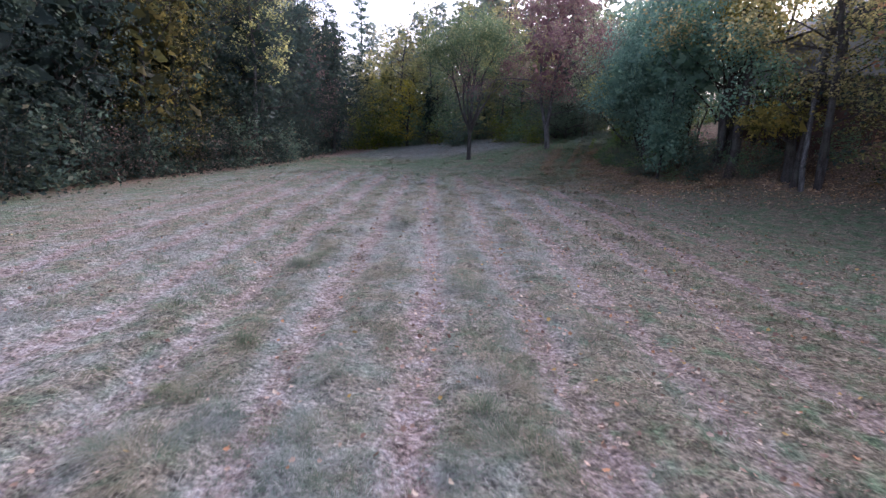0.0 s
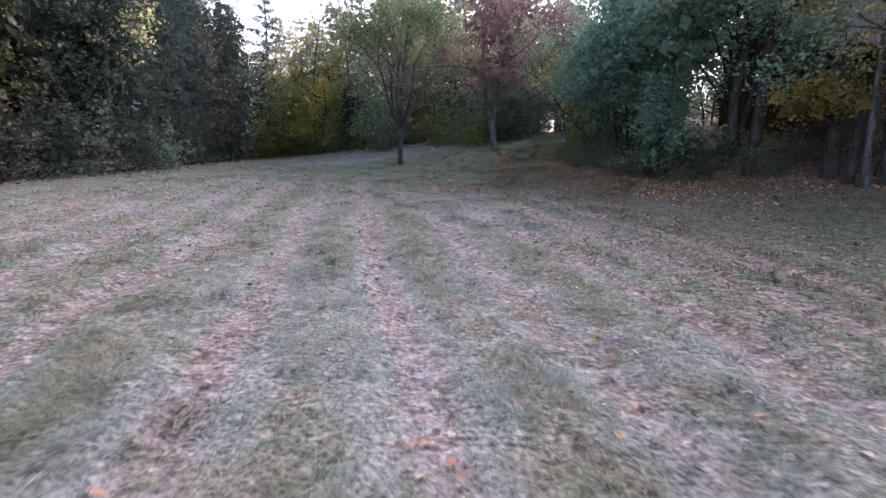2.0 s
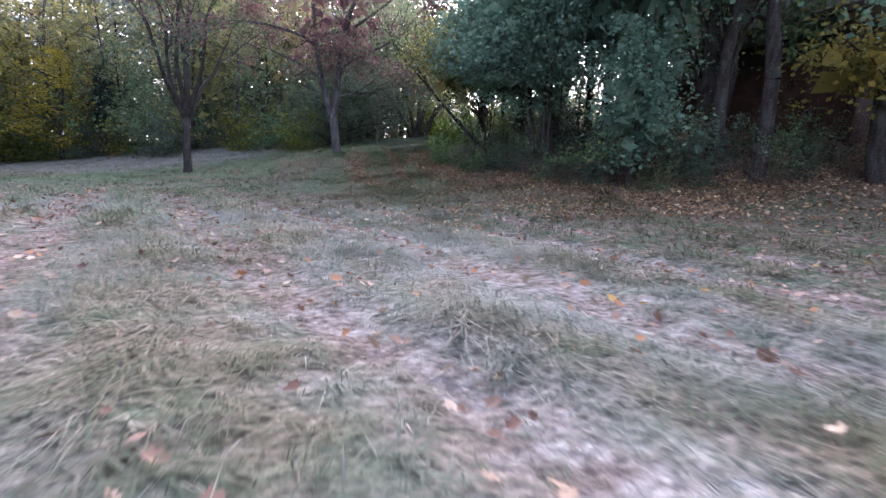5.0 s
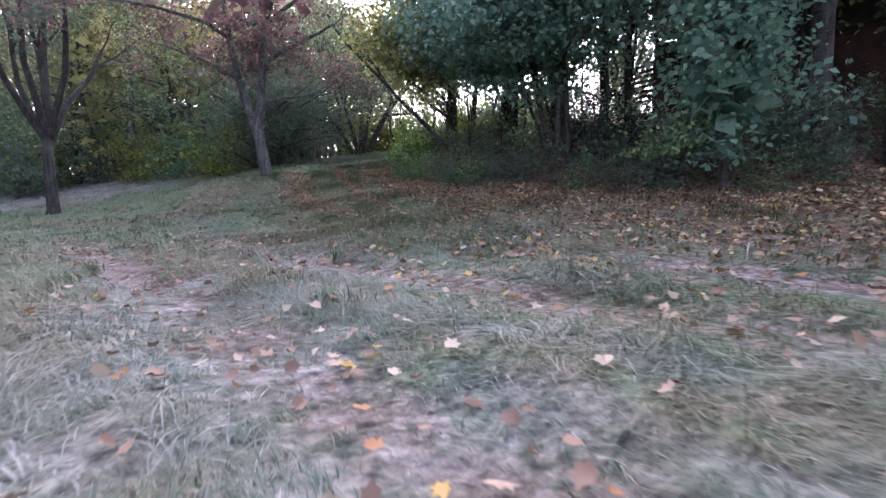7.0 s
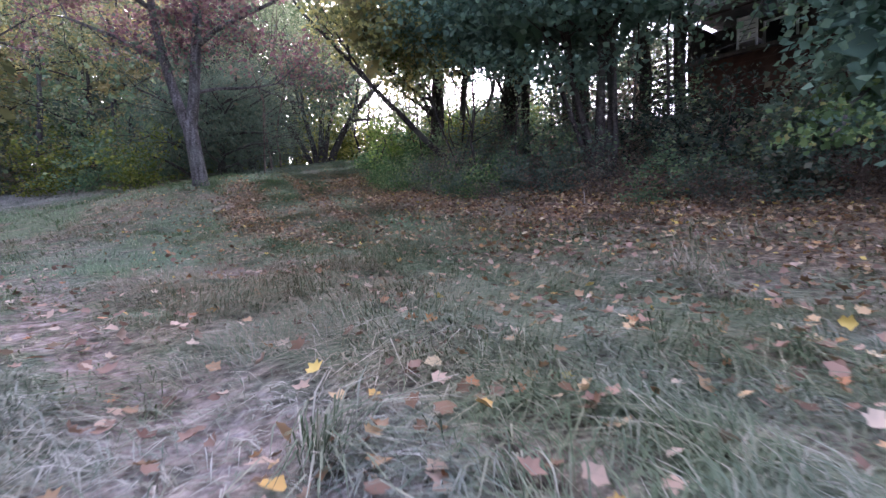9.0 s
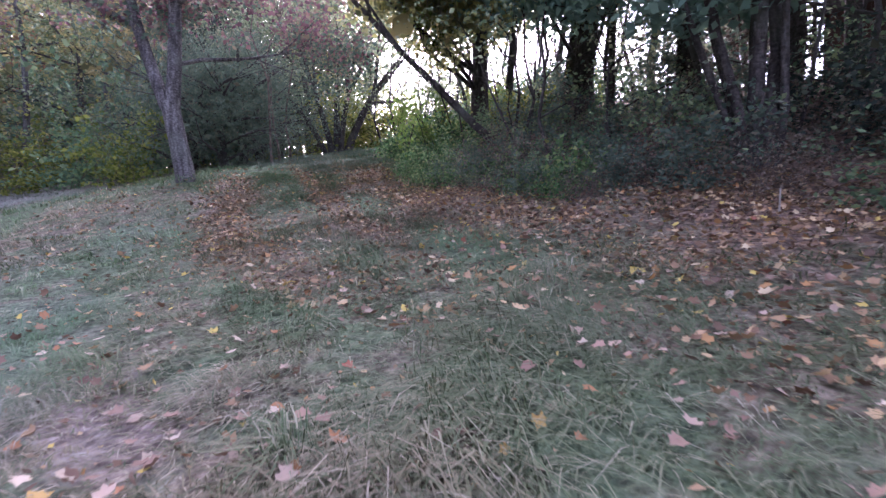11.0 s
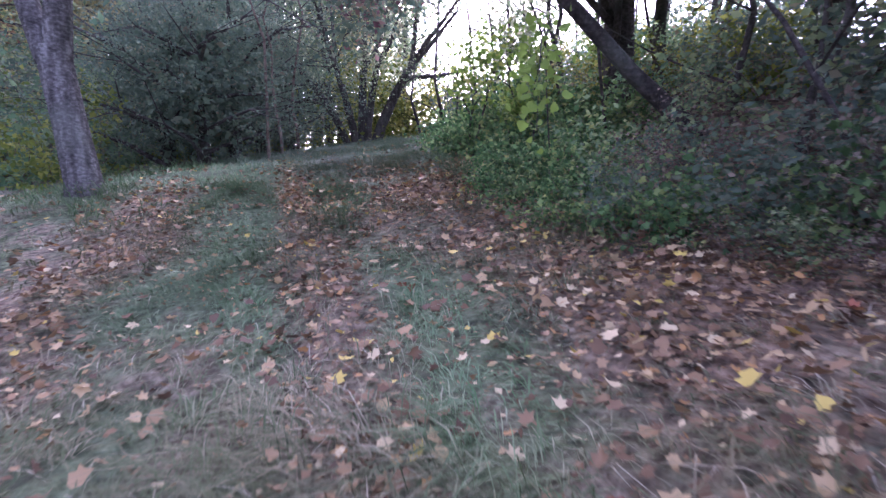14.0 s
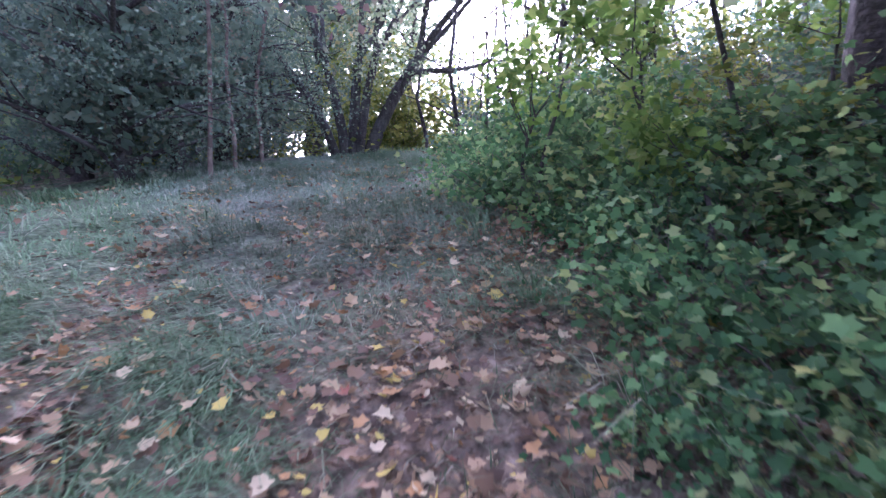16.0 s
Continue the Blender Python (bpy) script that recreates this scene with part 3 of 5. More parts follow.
def forked_tree():
    """The tree with a leaning bole that forks at about two metres."""
    g = np.random.default_rng(12)
    segs = [((0.22, 0, -0.4), (0.16, 0, 0.25), 0.4, 0.28), ((0.16, 0, 0.25), (0.03, 0, 1.25), 0.28, 0.25), ((0.03, 0, 1.25), (-0.13, 0, 2.4), 0.25, 0.25)]
    fork = np.array([-0.2, 0, 2.2])
    left = [fork, fork + (-0.34, 0.1, 1.0), fork + (-0.72, 0.15, 2.4), fork + (-1.0, 0.1, 4.2)]
    right = [fork + (0.15, 0, 0), fork + (0.36, -0.1, 1.2), fork + (0.55, -0.2, 2.8), fork + (0.7, -0.1, 4.7)]
    for limb, r in ((left, 0.19), (right, 0.21)):
        for k in range(3):
            segs.append((limb[k], limb[k + 1], r - 0.02 * k, r - 0.02 * (k + 1)))
    stems = [(left[2], (-0.9, 0.3, 0.5), 4.2, 0.1), (left[3], (-0.3, 0.2, 1), 5.0, 0.13), (left[3], (-0.7, -0.5, 0.7), 4.4, 0.1), (right[2], (0.9, -0.4, 0.35), 4.6, 0.1),
             (right[3], (0.2, 0.2, 1), 5.2, 0.14), (right[3], (0.7, 0.5, 0.7), 4.6, 0.1), (right[3], (0.5, -0.8, 0.6), 4.4, 0.1), (right[1], (0.8, 0.6, 0.3), 3.4, 0.07)]
    s, tips = grow(g, stems, 3, 0.6, 0, 0.62, 0.6, 0.15, 0.1)
    pts = leafy(g, tips, 14000, 0.34)
    shell = crown_points(g, 9000, (-0.2, 0, 10.8), (5.0, 5.0, 6.2), 0.5, 110, 1.0, -0.6, 0.5)
    low = crown_points(g, 5200, (0.4, 0.3, 5.9), (4.2, 3.6, 1.9), 0.3, 70, 0.8, flat=0.4)
    pts = np.concatenate([pts[pts[:, 2] > 3.2], shell[shell[:, 2] > 4.5], low[low[:, 2] > 3.9]])
    red = pts[:, 2] + g.normal(size=len(pts)) > 5.2
    return tree("forked_maple", "forked maple with a grey leaning bole and dull wine-red autumn crown", at(9.34, 55.64, radians(-33)), segs + s,
                [(leaves("crown", pts[red], 0.18, g), L_RED), (leaves("lower_crown", pts[~red], 0.16, g), L_SHADE),
                 (leaves("inner_crown", core_points(g, 420, (0.2, 0, 10.6), (3.0, 3.0, 4.4)), 0.7, g, 0.5), L_RED)], BARK_GREY, sides=10)


def crest_tree():
    """The cluster of dark stems on the crest."""
    g = np.random.default_rng(13)
    segs, stems = [], []
    for a, lean, r in ((-0.75, 0.66, 0.19), (-0.35, 0.24, 0.21), (0.05, 0.05, 0.23), (0.35, 0.2, 0.2), (0.8, 0.55, 0.28)):
        p = np.array([0.25 + a * 0.6, 0.1 * math.sin(a * 9), -0.2])
        for k in range(3):
            q = p + np.array([math.copysign(lean, a) * (0.75 + 0.35 * k), g.uniform(-0.15, 0.15), 1.25])
            segs.append((p, q, r * (1 - 0.1 * k), r * (0.9 - 0.1 * k)))
            p = q
        for _ in range(3):
            stems.append((p, (math.copysign(lean, a) + g.normal() * 0.35, g.normal() * 0.45, 1), 3.4, r * 0.5))
        if a > 0.7:
            stems.append((p - (0.2, 0, 0.4), (1.0, 0, 0.15), 3.0, 0.12))
    s, tips = grow(g, stems, 3, 0.6, 0, 0.66, 0.6, 0.1, 0.1)
    pts = leafy(g, tips, 15000, 0.42)
    pts = pts[pts[:, 2] > 2.5]
    return tree("crest_tree", "tree of several dark stems with thin pale leaves", at(18.98, 66.5, radians(-33)), segs + s,
                [(leaves("crown", pts, 0.15, g), L_PALE)], BARK_DARK)


lone_tree()
forked_tree()
crest_tree()

# ---- the woods ----


def bough_points(gen, count, height, bare, wide, boughs=46):
    """Leaves in flat sprays along boughs that reach out and droop at their ends."""
    k = np.arange(boughs)
    f = (k + gen.uniform(0, 1, boughs)) / boughs
    h = bare + (height - bare) * f
    reach = wide * (1 - np.abs(f - 0.32) ** 1.6 * 1.5).clip(0.2, 1) * gen.uniform(0.7, 1.2, boughs)
    a = k * 2.4 + gen.normal(size=boughs) * 0.4
    n = gen.integers(0, boughs, count)
    q = gen.uniform(0.12, 1.0, count) ** 0.6
    r = reach[n] * q
    turn = a[n] + gen.normal(size=count) * 0.2 / (0.3 + q)
    spray = gen.normal(size=(count, 3)) * np.array([0.3, 0.3, 0.15]) * (0.6 + 0.1 * wide)
    return np.stack([r * np.cos(turn), r * np.sin(turn), h[n] + 0.35 * r - 0.12 * r * r * q], 1) + spray


def wood_tree(name, label, mat, seed, height=18.0, bare=3.0, wide=4.2, count=4200, leaf=0.32, bark=BARK_DARK, core=0):
    """A forest tree, built at the origin, to be copied."""
    g = np.random.default_rng(seed)
    segs, p, r = [], np.array([0, 0, -0.4]), 0.27
    for k in range(6):
        q = p + np.array([g.normal() * 0.16, g.normal() * 0.16, height * 0.13])
        segs.append((p, q, r, r * 0.86))
        p, r = q, r * 0.86
    stems = [(p, (0, 0, 1), height * 0.2, r)]
    for k in range(12):
        a = k * 2.4 + g.normal() * 0.3
        h = bare + (height * 0.78 - bare) * (k + 0.5) / 12
        stems.append(((0, 0, h), (math.cos(a), math.sin(a), 0.45), wide * (0.62 if h > height * 0.6 else 0.8), 0.08))
    s, tips = grow(g, stems, 2, 0.3, 0, 0.6, 0.6, 0.1, 0.1, pieces=2)
    pts = np.concatenate([leafy(g, tips, int(count * 0.3), 0.45), bough_points(g, int(count * 0.7), height, bare, wide)])
    crown = [(leaves("crown", pts[pts[:, 2] > 0.1], leaf, g), mat)]
    if core:
        crown.append((leaves("inner_crown", core_points(g, core, (0, 0, (height + bare) / 2), (wide * 0.5, wide * 0.5, (height - bare) * 0.46)), 0.055 * height, g, 0.6), mat))
    return tree(name, label, at(0, -400 - seed), segs + s, crown, bark, sides=4)


def pine(seed):
    g = np.random.default_rng(seed)
    segs = [((0, 0, -0.4), (0, 0, 9), 0.3, 0.22), ((0, 0, 9), (0.1, 0, 17), 0.22, 0.12), ((0.1, 0, 17), (0.1, 0, 24), 0.12, 0.03)]
    pts = []
    for k in range(46):
        h = 4 + 20 * (k / 46)
        a = k * 2.4 + g.normal() * 0.2
        ln = (25 - h) * 0.23 * g.uniform(0.75, 1.2) + 0.5
        b = np.array([math.cos(a) * ln, math.sin(a) * ln, h + ln * 0.18])
        segs.append(((0, 0, h), b, 0.05, 0.015))
        f = g.uniform(0.25, 1.05, (120, 1))
        pts.append(np.array([[0, 0, h]]) * (1 - f) + b * f + g.normal(size=(120, 3)) * np.array([0.32, 0.32, 0.13]))
    return tree("white_pine", "tall white pine with tiers of blue-green needles above the woods", at(-28, 117, 0, 1.32), segs,
                [(leaves("crown", np.concatenate(pts), 0.42, g, -0.2, 3.5), L_PINE)], BARK_DARK)


def shrub(name, label, mat, seed, height=2.6, wide=1.6, count=900, leaf=0.21, stems=10, bark=TWIG, shape="kite"):
    """A thicket shrub, built at the origin, to be copied: arching stems in a mound of leaves."""
    g = np.random.default_rng(seed)
    canes = []
    for _ in range(stems):
        a, lean = g.uniform(0, 6.28), g.uniform(0.15, 0.9)
        canes.append(((g.normal() * 0.25 * wide, g.normal() * 0.25 * wide, -0.1), (math.cos(a) * lean, math.sin(a) * lean, 1), height * g.uniform(0.6, 1.05), g.uniform(0.008, 0.02)))
    s, tips = grow(g, canes, 1, 0.55, 0, 0.6, 0.8, -0.25, 0.02, 0.2, 3)
    pts = np.concatenate([leafy(g, tips, int(count * 0.6), 0.14), crown_points(g, int(count * 0.4), (0, 0, height * 0.45), (wide, wide, height * 0.5), 0.5, 40, 0.4)])
    skirt = np.stack([g.normal(size=count // 4) * 0.6 * wide, g.normal(size=count // 4) * 0.6 * wide, g.uniform(0.02, 0.3, count // 4) * height], 1)
    pts = np.concatenate([pts[pts[:, 2] > 0.05], skirt])
    return tree(name, label, at(0, -440 - seed), s, [(leaves("foliage", pts, leaf, g, 0.25, 1.5, shape), mat)], bark, "", "shrub", 3, ("brushwood", "foliage"), True)


WOOD = {
    "green": wood_tree("forest_tree", "leafy tree at the edge of the woods, green darkened for shade", L_WOODS_SHADED, 21, 18, 0.6, 4.6, 6800, 0.185, core=420),
    "oak": wood_tree("forest_tree", "oak at the edge of the woods, blue-green darkened for shade", L_WOODS_SHADED, 22, 17, 0.5, 4.8, 6800, 0.185, core=420),
    "olive": wood_tree("forest_tree", "olive and dull yellow tree at the edge of the woods", L_OLIVE, 23, 17, 0.8, 4.0, 4600, 0.22, core=260),
    "yellow": wood_tree("forest_tree", "bright yellow autumn tree before the dark woods", L_YELLOW, 24, 11, 1.0, 3.4, 3600, 0.24),
    "rust": wood_tree("forest_tree", "rust-brown autumn tree in the woods", L_RUST, 25, 18, 2.0, 4.0, 3600, 0.24, core=200),
    "red": wood_tree("forest_tree", "dark red autumn tree in the woods", L_RED, 26, 12, 2.0, 3.2, 3400, 0.22),
    "lacy": wood_tree("lacy_tree", "slender half-bare tree with fine pale leaves against the sky", L_PALE, 28, 12, 1.8, 3.6, 4400, 0.21),
    "far": wood_tree("forest_tree", "grey-green tree deep in the woods, haze painted into its leaves", L_HAZED, 29, 19, 0.6, 4.6, 1500, 0.7),
    "deep": wood_tree("forest_tree", "tree inside the woods behind the front row, darkened for shade", L_WOODS_SHADED, 30, 19, 0.2, 4.8, 900, 0.6, core=700),
    "gold": wood_tree("forest_tree", "dark olive tree with yellowing leaves at the edge of the woods", L_GOLD, 19, 18, 1.2, 4.6, 5600, 0.2, core=300),
    "thin": wood_tree("forest_tree", "slender grey-barked tree with thin yellowing leaves", L_OLIVE, 27, 20, 7.0, 3.0, 2200, 0.26, BARK_GREY),
}
SCRUB = {
    "deep": shrub("thicket_shrub", "undergrowth shrub of the woods, its leaves darkened for shade", L_WOODS_SHADED, 37, 2.4, 1.6, 1000, 0.17),
    "dark": shrub("thicket_shrub", "dark blue-green thicket shrub with dry stems", L_SHADE, 31, 2.4, 1.5),
    "brown": shrub("thicket_shrub", "half-bare brown thicket shrub of dry canes", L_BROWN, 32, 2.2, 1.4, 1400, 0.09, 20),
    "lime": shrub("thicket_shrub", "leafy yellow-green shrub by the woods", L_LIME, 33, 3.0, 1.6),
    "green": shrub("thicket_shrub", "green leafy shrub in the thicket", L_GREEN, 34, 3.2, 1.7),
    "bramble": shrub("bramble_bush", "lush bramble bush of broad green leaves", L_BRAMBLE, 35, 1.5, 1.15, 800, 0.118, 18, TWIG, "lobed"),
}
SCRUB["tall"] = wood_tree("tall_shrub", "tall dark blue-green shrub with layered boughs down to the grass", L_DUSK, 36, 5.2, 0.05, 3.0, 11000, 0.085, core=900)
used = set()


def place(proto, x, y, turn, size=1.0, tall=1.0, group=""):
    """The first of a kind is moved to its place, the next ones are copies."""
    m = at(x, y, turn, size, 0.1, tall)
    if proto.name not in used:
        used.add(proto.name)
        proto.matrix_basis = m
        ob = proto
    else:
        ob = copy_thing(proto, Matrix.LocRotScale(m.translation, m.to_quaternion(), [a / b for a, b in zip(m.to_scale(), proto.scale)]))
    return tagged(ob, group=group) if group else ob


def belt(points, kinds, jitter, group, size=(0.85, 1.2), seed=1, table=None):
    g = random.Random(seed)
    for k, (x, y) in enumerate(points):
        place((table or WOOD)[kinds[k % len(kinds)]], x + g.uniform(-jitter, jitter), y + g.uniform(-jitter, jitter), g.uniform(0, 6.28), g.uniform(*size), g.uniform(0.9, 1.12), group)


def along(a, b, n):
    return [(a[0] + (b[0] - a[0]) * (k + 0.5) / n, a[1] + (b[1] - a[1]) * (k + 0.5) / n) for k in range(n)]


# west edge
belt(along((-20.5, 3), (-19.5, 30), 8), ["green", "oak", "green", "oak", "oak", "green", "green", "oak"], 0.8, "west woods", seed=2)
place(WOOD["gold"], -18.7, 33.2, 0.7, 1.0, 1.05, "west woods")
place(WOOD["gold"], -19.8, 38.2, 2.9, 0.95, 1.1, "west woods")
belt(along((-20.2, 40), (-19.8, 53), 4), ["green", "oak", "oak", "green"], 0.8, "west woods", seed=3)
for x, y in ((-18.6, 47.2), (-19.0, 49.6)):
    place(WOOD["thin"], x, y, x, 1.0, 1.05, "grey trunks by the woods")
belt(along((-21, 55), (-25.5, 82), 8), ["green", "oak", "green", "oak", "green", "oak", "green", "olive"], 0.9, "west woods", seed=4)
place(WOOD["red"], -21.4, 69.5, 0.4, 1.15, 1.0, "west woods")
belt(along((-25.5, 0), (-26.5, 62), 12), ["deep"], 1.2, "west woods", (1.0, 1.25), 5)
belt(along((-31, 0), (-33, 84), 13), ["deep"], 1.5, "west woods", (1.1, 1.4), 6)
belt(along((-18.9, 3), (-18.4, 53), 28), ["deep", "deep", "dark", "deep", "brown"], 0.5, "west undergrowth", (1.1, 1.6), 7, SCRUB)
belt(along((-22, 4), (-22, 56), 10), ["deep"], 1.0, "west undergrowth", (1.8, 2.4), 17, SCRUB)
belt(along((-19.8, 54), (-24, 84), 13), ["deep", "dark", "deep"], 0.7, "west undergrowth", (1.2, 1.8), 18, SCRUB)
# north edge, behind the meadow
belt(along((-24, 99), (-4, 83), 8), ["green", "olive", "lacy", "olive", "thin", "olive", "thin", "lacy"], 1.0, "north woods", (0.8, 1.1), 8)
belt(along((-2, 80), (10, 74), 6), ["thin", "lacy", "olive", "thin", "lacy", "thin"], 0.8, "north woods", (0.85, 1.1), 9)
belt(along((-26, 108), (14, 84), 13), ["lacy", "thin", "lacy", "rust", "olive", "lacy"], 2.0, "north woods", (0.95, 1.2), 10)
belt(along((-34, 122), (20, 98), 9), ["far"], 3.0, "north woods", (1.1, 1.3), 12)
belt(along((-25, 95), (10, 71.5), 20), ["green", "lime", "green", "dark", "brown", "lime"], 0.6, "north undergrowth", (0.9, 1.5), 13, SCRUB)
belt(along((-27, 101), (14, 76), 17), ["dark", "green"], 1.0, "north undergrowth", (1.9, 2.5), 19, SCRUB)
pine(41)
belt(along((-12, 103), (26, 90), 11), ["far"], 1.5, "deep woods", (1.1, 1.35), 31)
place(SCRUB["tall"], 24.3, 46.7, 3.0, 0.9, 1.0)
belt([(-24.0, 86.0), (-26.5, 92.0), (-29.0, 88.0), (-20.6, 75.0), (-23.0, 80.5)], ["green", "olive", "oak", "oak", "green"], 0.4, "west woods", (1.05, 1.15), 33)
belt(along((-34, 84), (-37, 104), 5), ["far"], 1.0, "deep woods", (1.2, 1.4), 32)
place(SCRUB["dark"], -1.9, 74.5, 0.4, 1.3, 1.0)
for x, y, kind, s in ((-11.0, 85.0, "yellow", 0.95), (-18.6, 87.0, "lime", 1.1), (-7.2, 84.0, "green", 0.5), (-16.0, 93.0, "yellow", 1.2)):
    place(WOOD[kind] if kind in WOOD else SCRUB[kind], x, y, x, s if kind != "lime" else 2.2, 1.0, "north woods")

# between the forked tree and the crest
for x, y, kind, s, tl in ((12.3, 63.4, "tall", 1.0, 1.0), (13.6, 65.2, "tall", 1.15, 1.05), (15.0, 67.0, "tall", 1.1, 1.1), (11.2, 65.6, "tall", 1.05, 1.2), (16.4, 68.2, "tall", 0.85, 1.0),
                          (8.6, 64.4, "lime", 0.9, 1.0), (6.4, 69.0, "green", 1.0, 1.0), (4.6, 70.6, "lime", 0.9, 1.0), (9.2, 68.0, "green", 1.4, 1.3), (21.6, 70.5, "lime", 1.3, 1.1), (20.6, 69.0, "lime", 1.0, 1.0)):
    place(SCRUB[kind], x, y, x * 7.0, s, tl, "shrubs by the crest")
for x, y, kind, s in ((12.6, 69.5, "green", 0.6), (9.5, 73.5, "olive", 0.8), (12, 78, "rust", 0.85), (17, 73, "lacy", 1.1), (20.2, 73.4, "lacy", 1.2), (23, 75, "olive", 0.85), (25.5, 73.5, "lacy", 1.1), (15.5, 75.5, "lacy", 1.0), (18.5, 77, "lacy", 1.3), (21.5, 79, "lacy", 1.4), (17.5, 84, "lacy", 1.5), (24.5, 82, "lacy", 1.4),
                      (20.0, 86, "olive", 0.9), (27, 88, "lacy", 1.5), (15, 90, "rust", 1.0), (31, 84, "lacy", 1.1), (36, 78, "lacy", 0.8), (42, 70, "lacy", 0.7), (44, 62, "lacy", 0.65)):
    place(WOOD[kind], x, y, x * 3.0, s, 1.0, "trees behind the crest")

# ---- the bank with its thicket ----


def bank_trees():
    """Dark boles on the bank, some in twos and threes, with leaves high up."""
    g = np.random.default_rng(51)
    spots = [(18.4, 43.2, 0.2, 0.05), (17.9, 48.5, 0.2, 0.05), (18.6, 36.8, 0.27, 0.0), (18.8, 35.2, 0.3, 0.03),
             (20.7, 31.6, 0.22, 0.05), (21.4, 30.6, 0.2, -0.08), (19.6, 46.8, 0.14, 0.2), (21.6, 38.8, 0.16, 0.1), (20.5, 49.5, 0.15, -0.1), (21.5, 52.0, 0.14, 0.1)]
    for k, (x, y, r, lean) in enumerate(spots):
        p, segs, stems = np.array([0, 0, -0.5]), [], []
        for j in range(5):
            q = p + np.array([lean * 1.6 + g.normal() * 0.12, g.normal() * 0.16, 1.9])
            segs.append((p, q, r * (1 - 0.08 * j), r * (0.92 - 0.08 * j)))
            p = q
            if j > 0:
                a = g.uniform(0, 6.28)
                stems.append((p, (math.cos(a), math.sin(a), 0.4), 2.8, r * 0.3))
        stems.append((p, (0, 0, 1), 4.5, r * 0.5))
        s, tips = grow(g, stems, 2, 0.7, 0, 0.65, 0.6, 0.1, 0.1, pieces=3)
        pts = leafy(g, tips, 3000, 0.45)
        tree("bank_tree", "dark-barked tree on the bank above the thicket", at(x, y), segs + s, [(leaves("crown", pts, 0.19, g), (L_GREEN, L_OAK, L_OLIVE)[k % 3])], BARK_DARK, "trees on the bank", sides=6)


def big_oak(x, y, centre, radii, count, seed, label, mat, low, girth=0.32, core=24):
    g = np.random.default_rng(seed)
    segs, p = [], np.array([0, 0, -0.5])
    for j in range(4):
        q = p + np.array([g.normal() * 0.1, g.normal() * 0.1, 1.6])
        segs.append((p, q, girth * (1 - 0.125 * j), girth * (0.875 - 0.125 * j)))
        p = q
    stems = []
    c = np.array(centre)
    for k in range(16):
        d = unit(g.normal(size=3)) * np.array(radii) * 0.75
        goal = c + d
        start = np.array([0, 0, g.uniform(1.2, 6.0)])
        stems.append((start, goal - start, np.linalg.norm(goal - start) * 0.75, 0.22 * girth))
    s, tips = grow(g, stems, 2, 0.7, 0, 0.5, 0.6, 0.0, 0.1, pieces=3)
    bough = []
    if seed == 61:
        p, goal = np.array([0, 0, 0.7]), np.array([-6.4, -0.3, -0.9])
        for k in range(8):
            q = np.array([0, 0, 0.7]) + (goal - (0, 0, 0.7)) * (k + 1) / 8 + np.array([0, 0, 0.3]) * math.sin(math.pi * (k + 1) / 8) + g.normal(size=3) * 0.06
            segs.append((p, q, 0.07 - 0.007 * k, 0.063 - 0.007 * k))
            if k > 3:
                bough.append(q + g.normal(size=(80, 3)) * np.array([0.5, 0.4, 0.07]))
            p = q
    pts = np.concatenate([leafy(g, tips, count // 2, 0.35), crown_points(g, count // 2, centre, radii, 0.6, 130, 0.8, flat=0.4)])
    pts = pts[pts[:, 2] > low]
    inner = core_points(g, count // core, centre, np.array(radii) * 0.62)
    crown = [(leaves("crown", pts, 0.17, g, 0.35, 1.3), mat), (leaves("inner_crown", inner[inner[:, 2] > low], 0.8, g, 0.5), mat)]
    if bough:
        crown.append((leaves("crown", np.concatenate(bough), 0.085, g, 0.15, 1.2, "lobed"), L_BRAMBLE))
    return tree("bank_oak", label, at(x, y), segs + s, crown, BARK_DARK)


def cluster_oak():
    """Several dark stems from one stool, fanning out, with a crown that hangs low on the open side."""
    g = np.random.default_rng(66)
    segs, stems = [], []
    for k, (out, r) in enumerate(((0.42, 0.07), (0.3, 0.06), (0.2, 0.09), (0.1, 0.08), (-0.02, 0.14), (-0.1, 0.12), (0.34, 0.05), (0.25, 0.05), (0.04, 0.07))):
        p = np.array([-0.3 * out + 0.1 * g.normal(), 0.6 * out + 0.1 * g.normal(), -0.4])
        for j in range(5):
            q = p + np.array([-0.5 * out, 0.75 * out, 1.25]) + g.normal(size=3) * 0.07
            segs.append((p, q, r * (1 - 0.1 * j), r * (0.9 - 0.1 * j)))
            p = q
            if j > 1:
                a = g.uniform(0, 6.28)
                stems.append((p, (math.cos(a) - 0.4, math.sin(a) - 0.4, 0.5), 2.4, r * 0.4))
        stems.append((p, (-0.4 * out, 0.5 * out, 1), 3.4, r * 0.5))
    s, tips = grow(g, stems, 2, 0.7, 0, 0.62, 0.6, 0.1, 0.1, pieces=3)
    top = leafy(g, tips, 6000, 0.35)
    side = crown_points(g, 11000, (-0.8, 0.5, 4.7), (2.6, 2.6, 2.5), 0.3, 100, 0.75, flat=0.4)
    high = crown_points(g, 8000, (-0.6, -0.6, 7.2), (3.0, 3.0, 2.6), 0.4, 80, 0.8, flat=0.4)
    pts = np.concatenate([top[top[:, 2] > 3.8], side[side[:, 2] > 1.9], high[high[:, 2] > 4.4]])
    inner = core_points(g, 620, (-0.7, 0.4, 5.9), (2.1, 2.4, 2.3))
    return tree("bank_oak", "dark oak of many fanning stems with boughs down to the bank", at(15.7, 42.6), segs + s,
                [(leaves("crown", pts, 0.17, g, 0.35, 1.3), L_OAK), (leaves("inner_crown", inner, 0.7, g, 0.5), L_OAK)], BARK_DARK, sides=7)


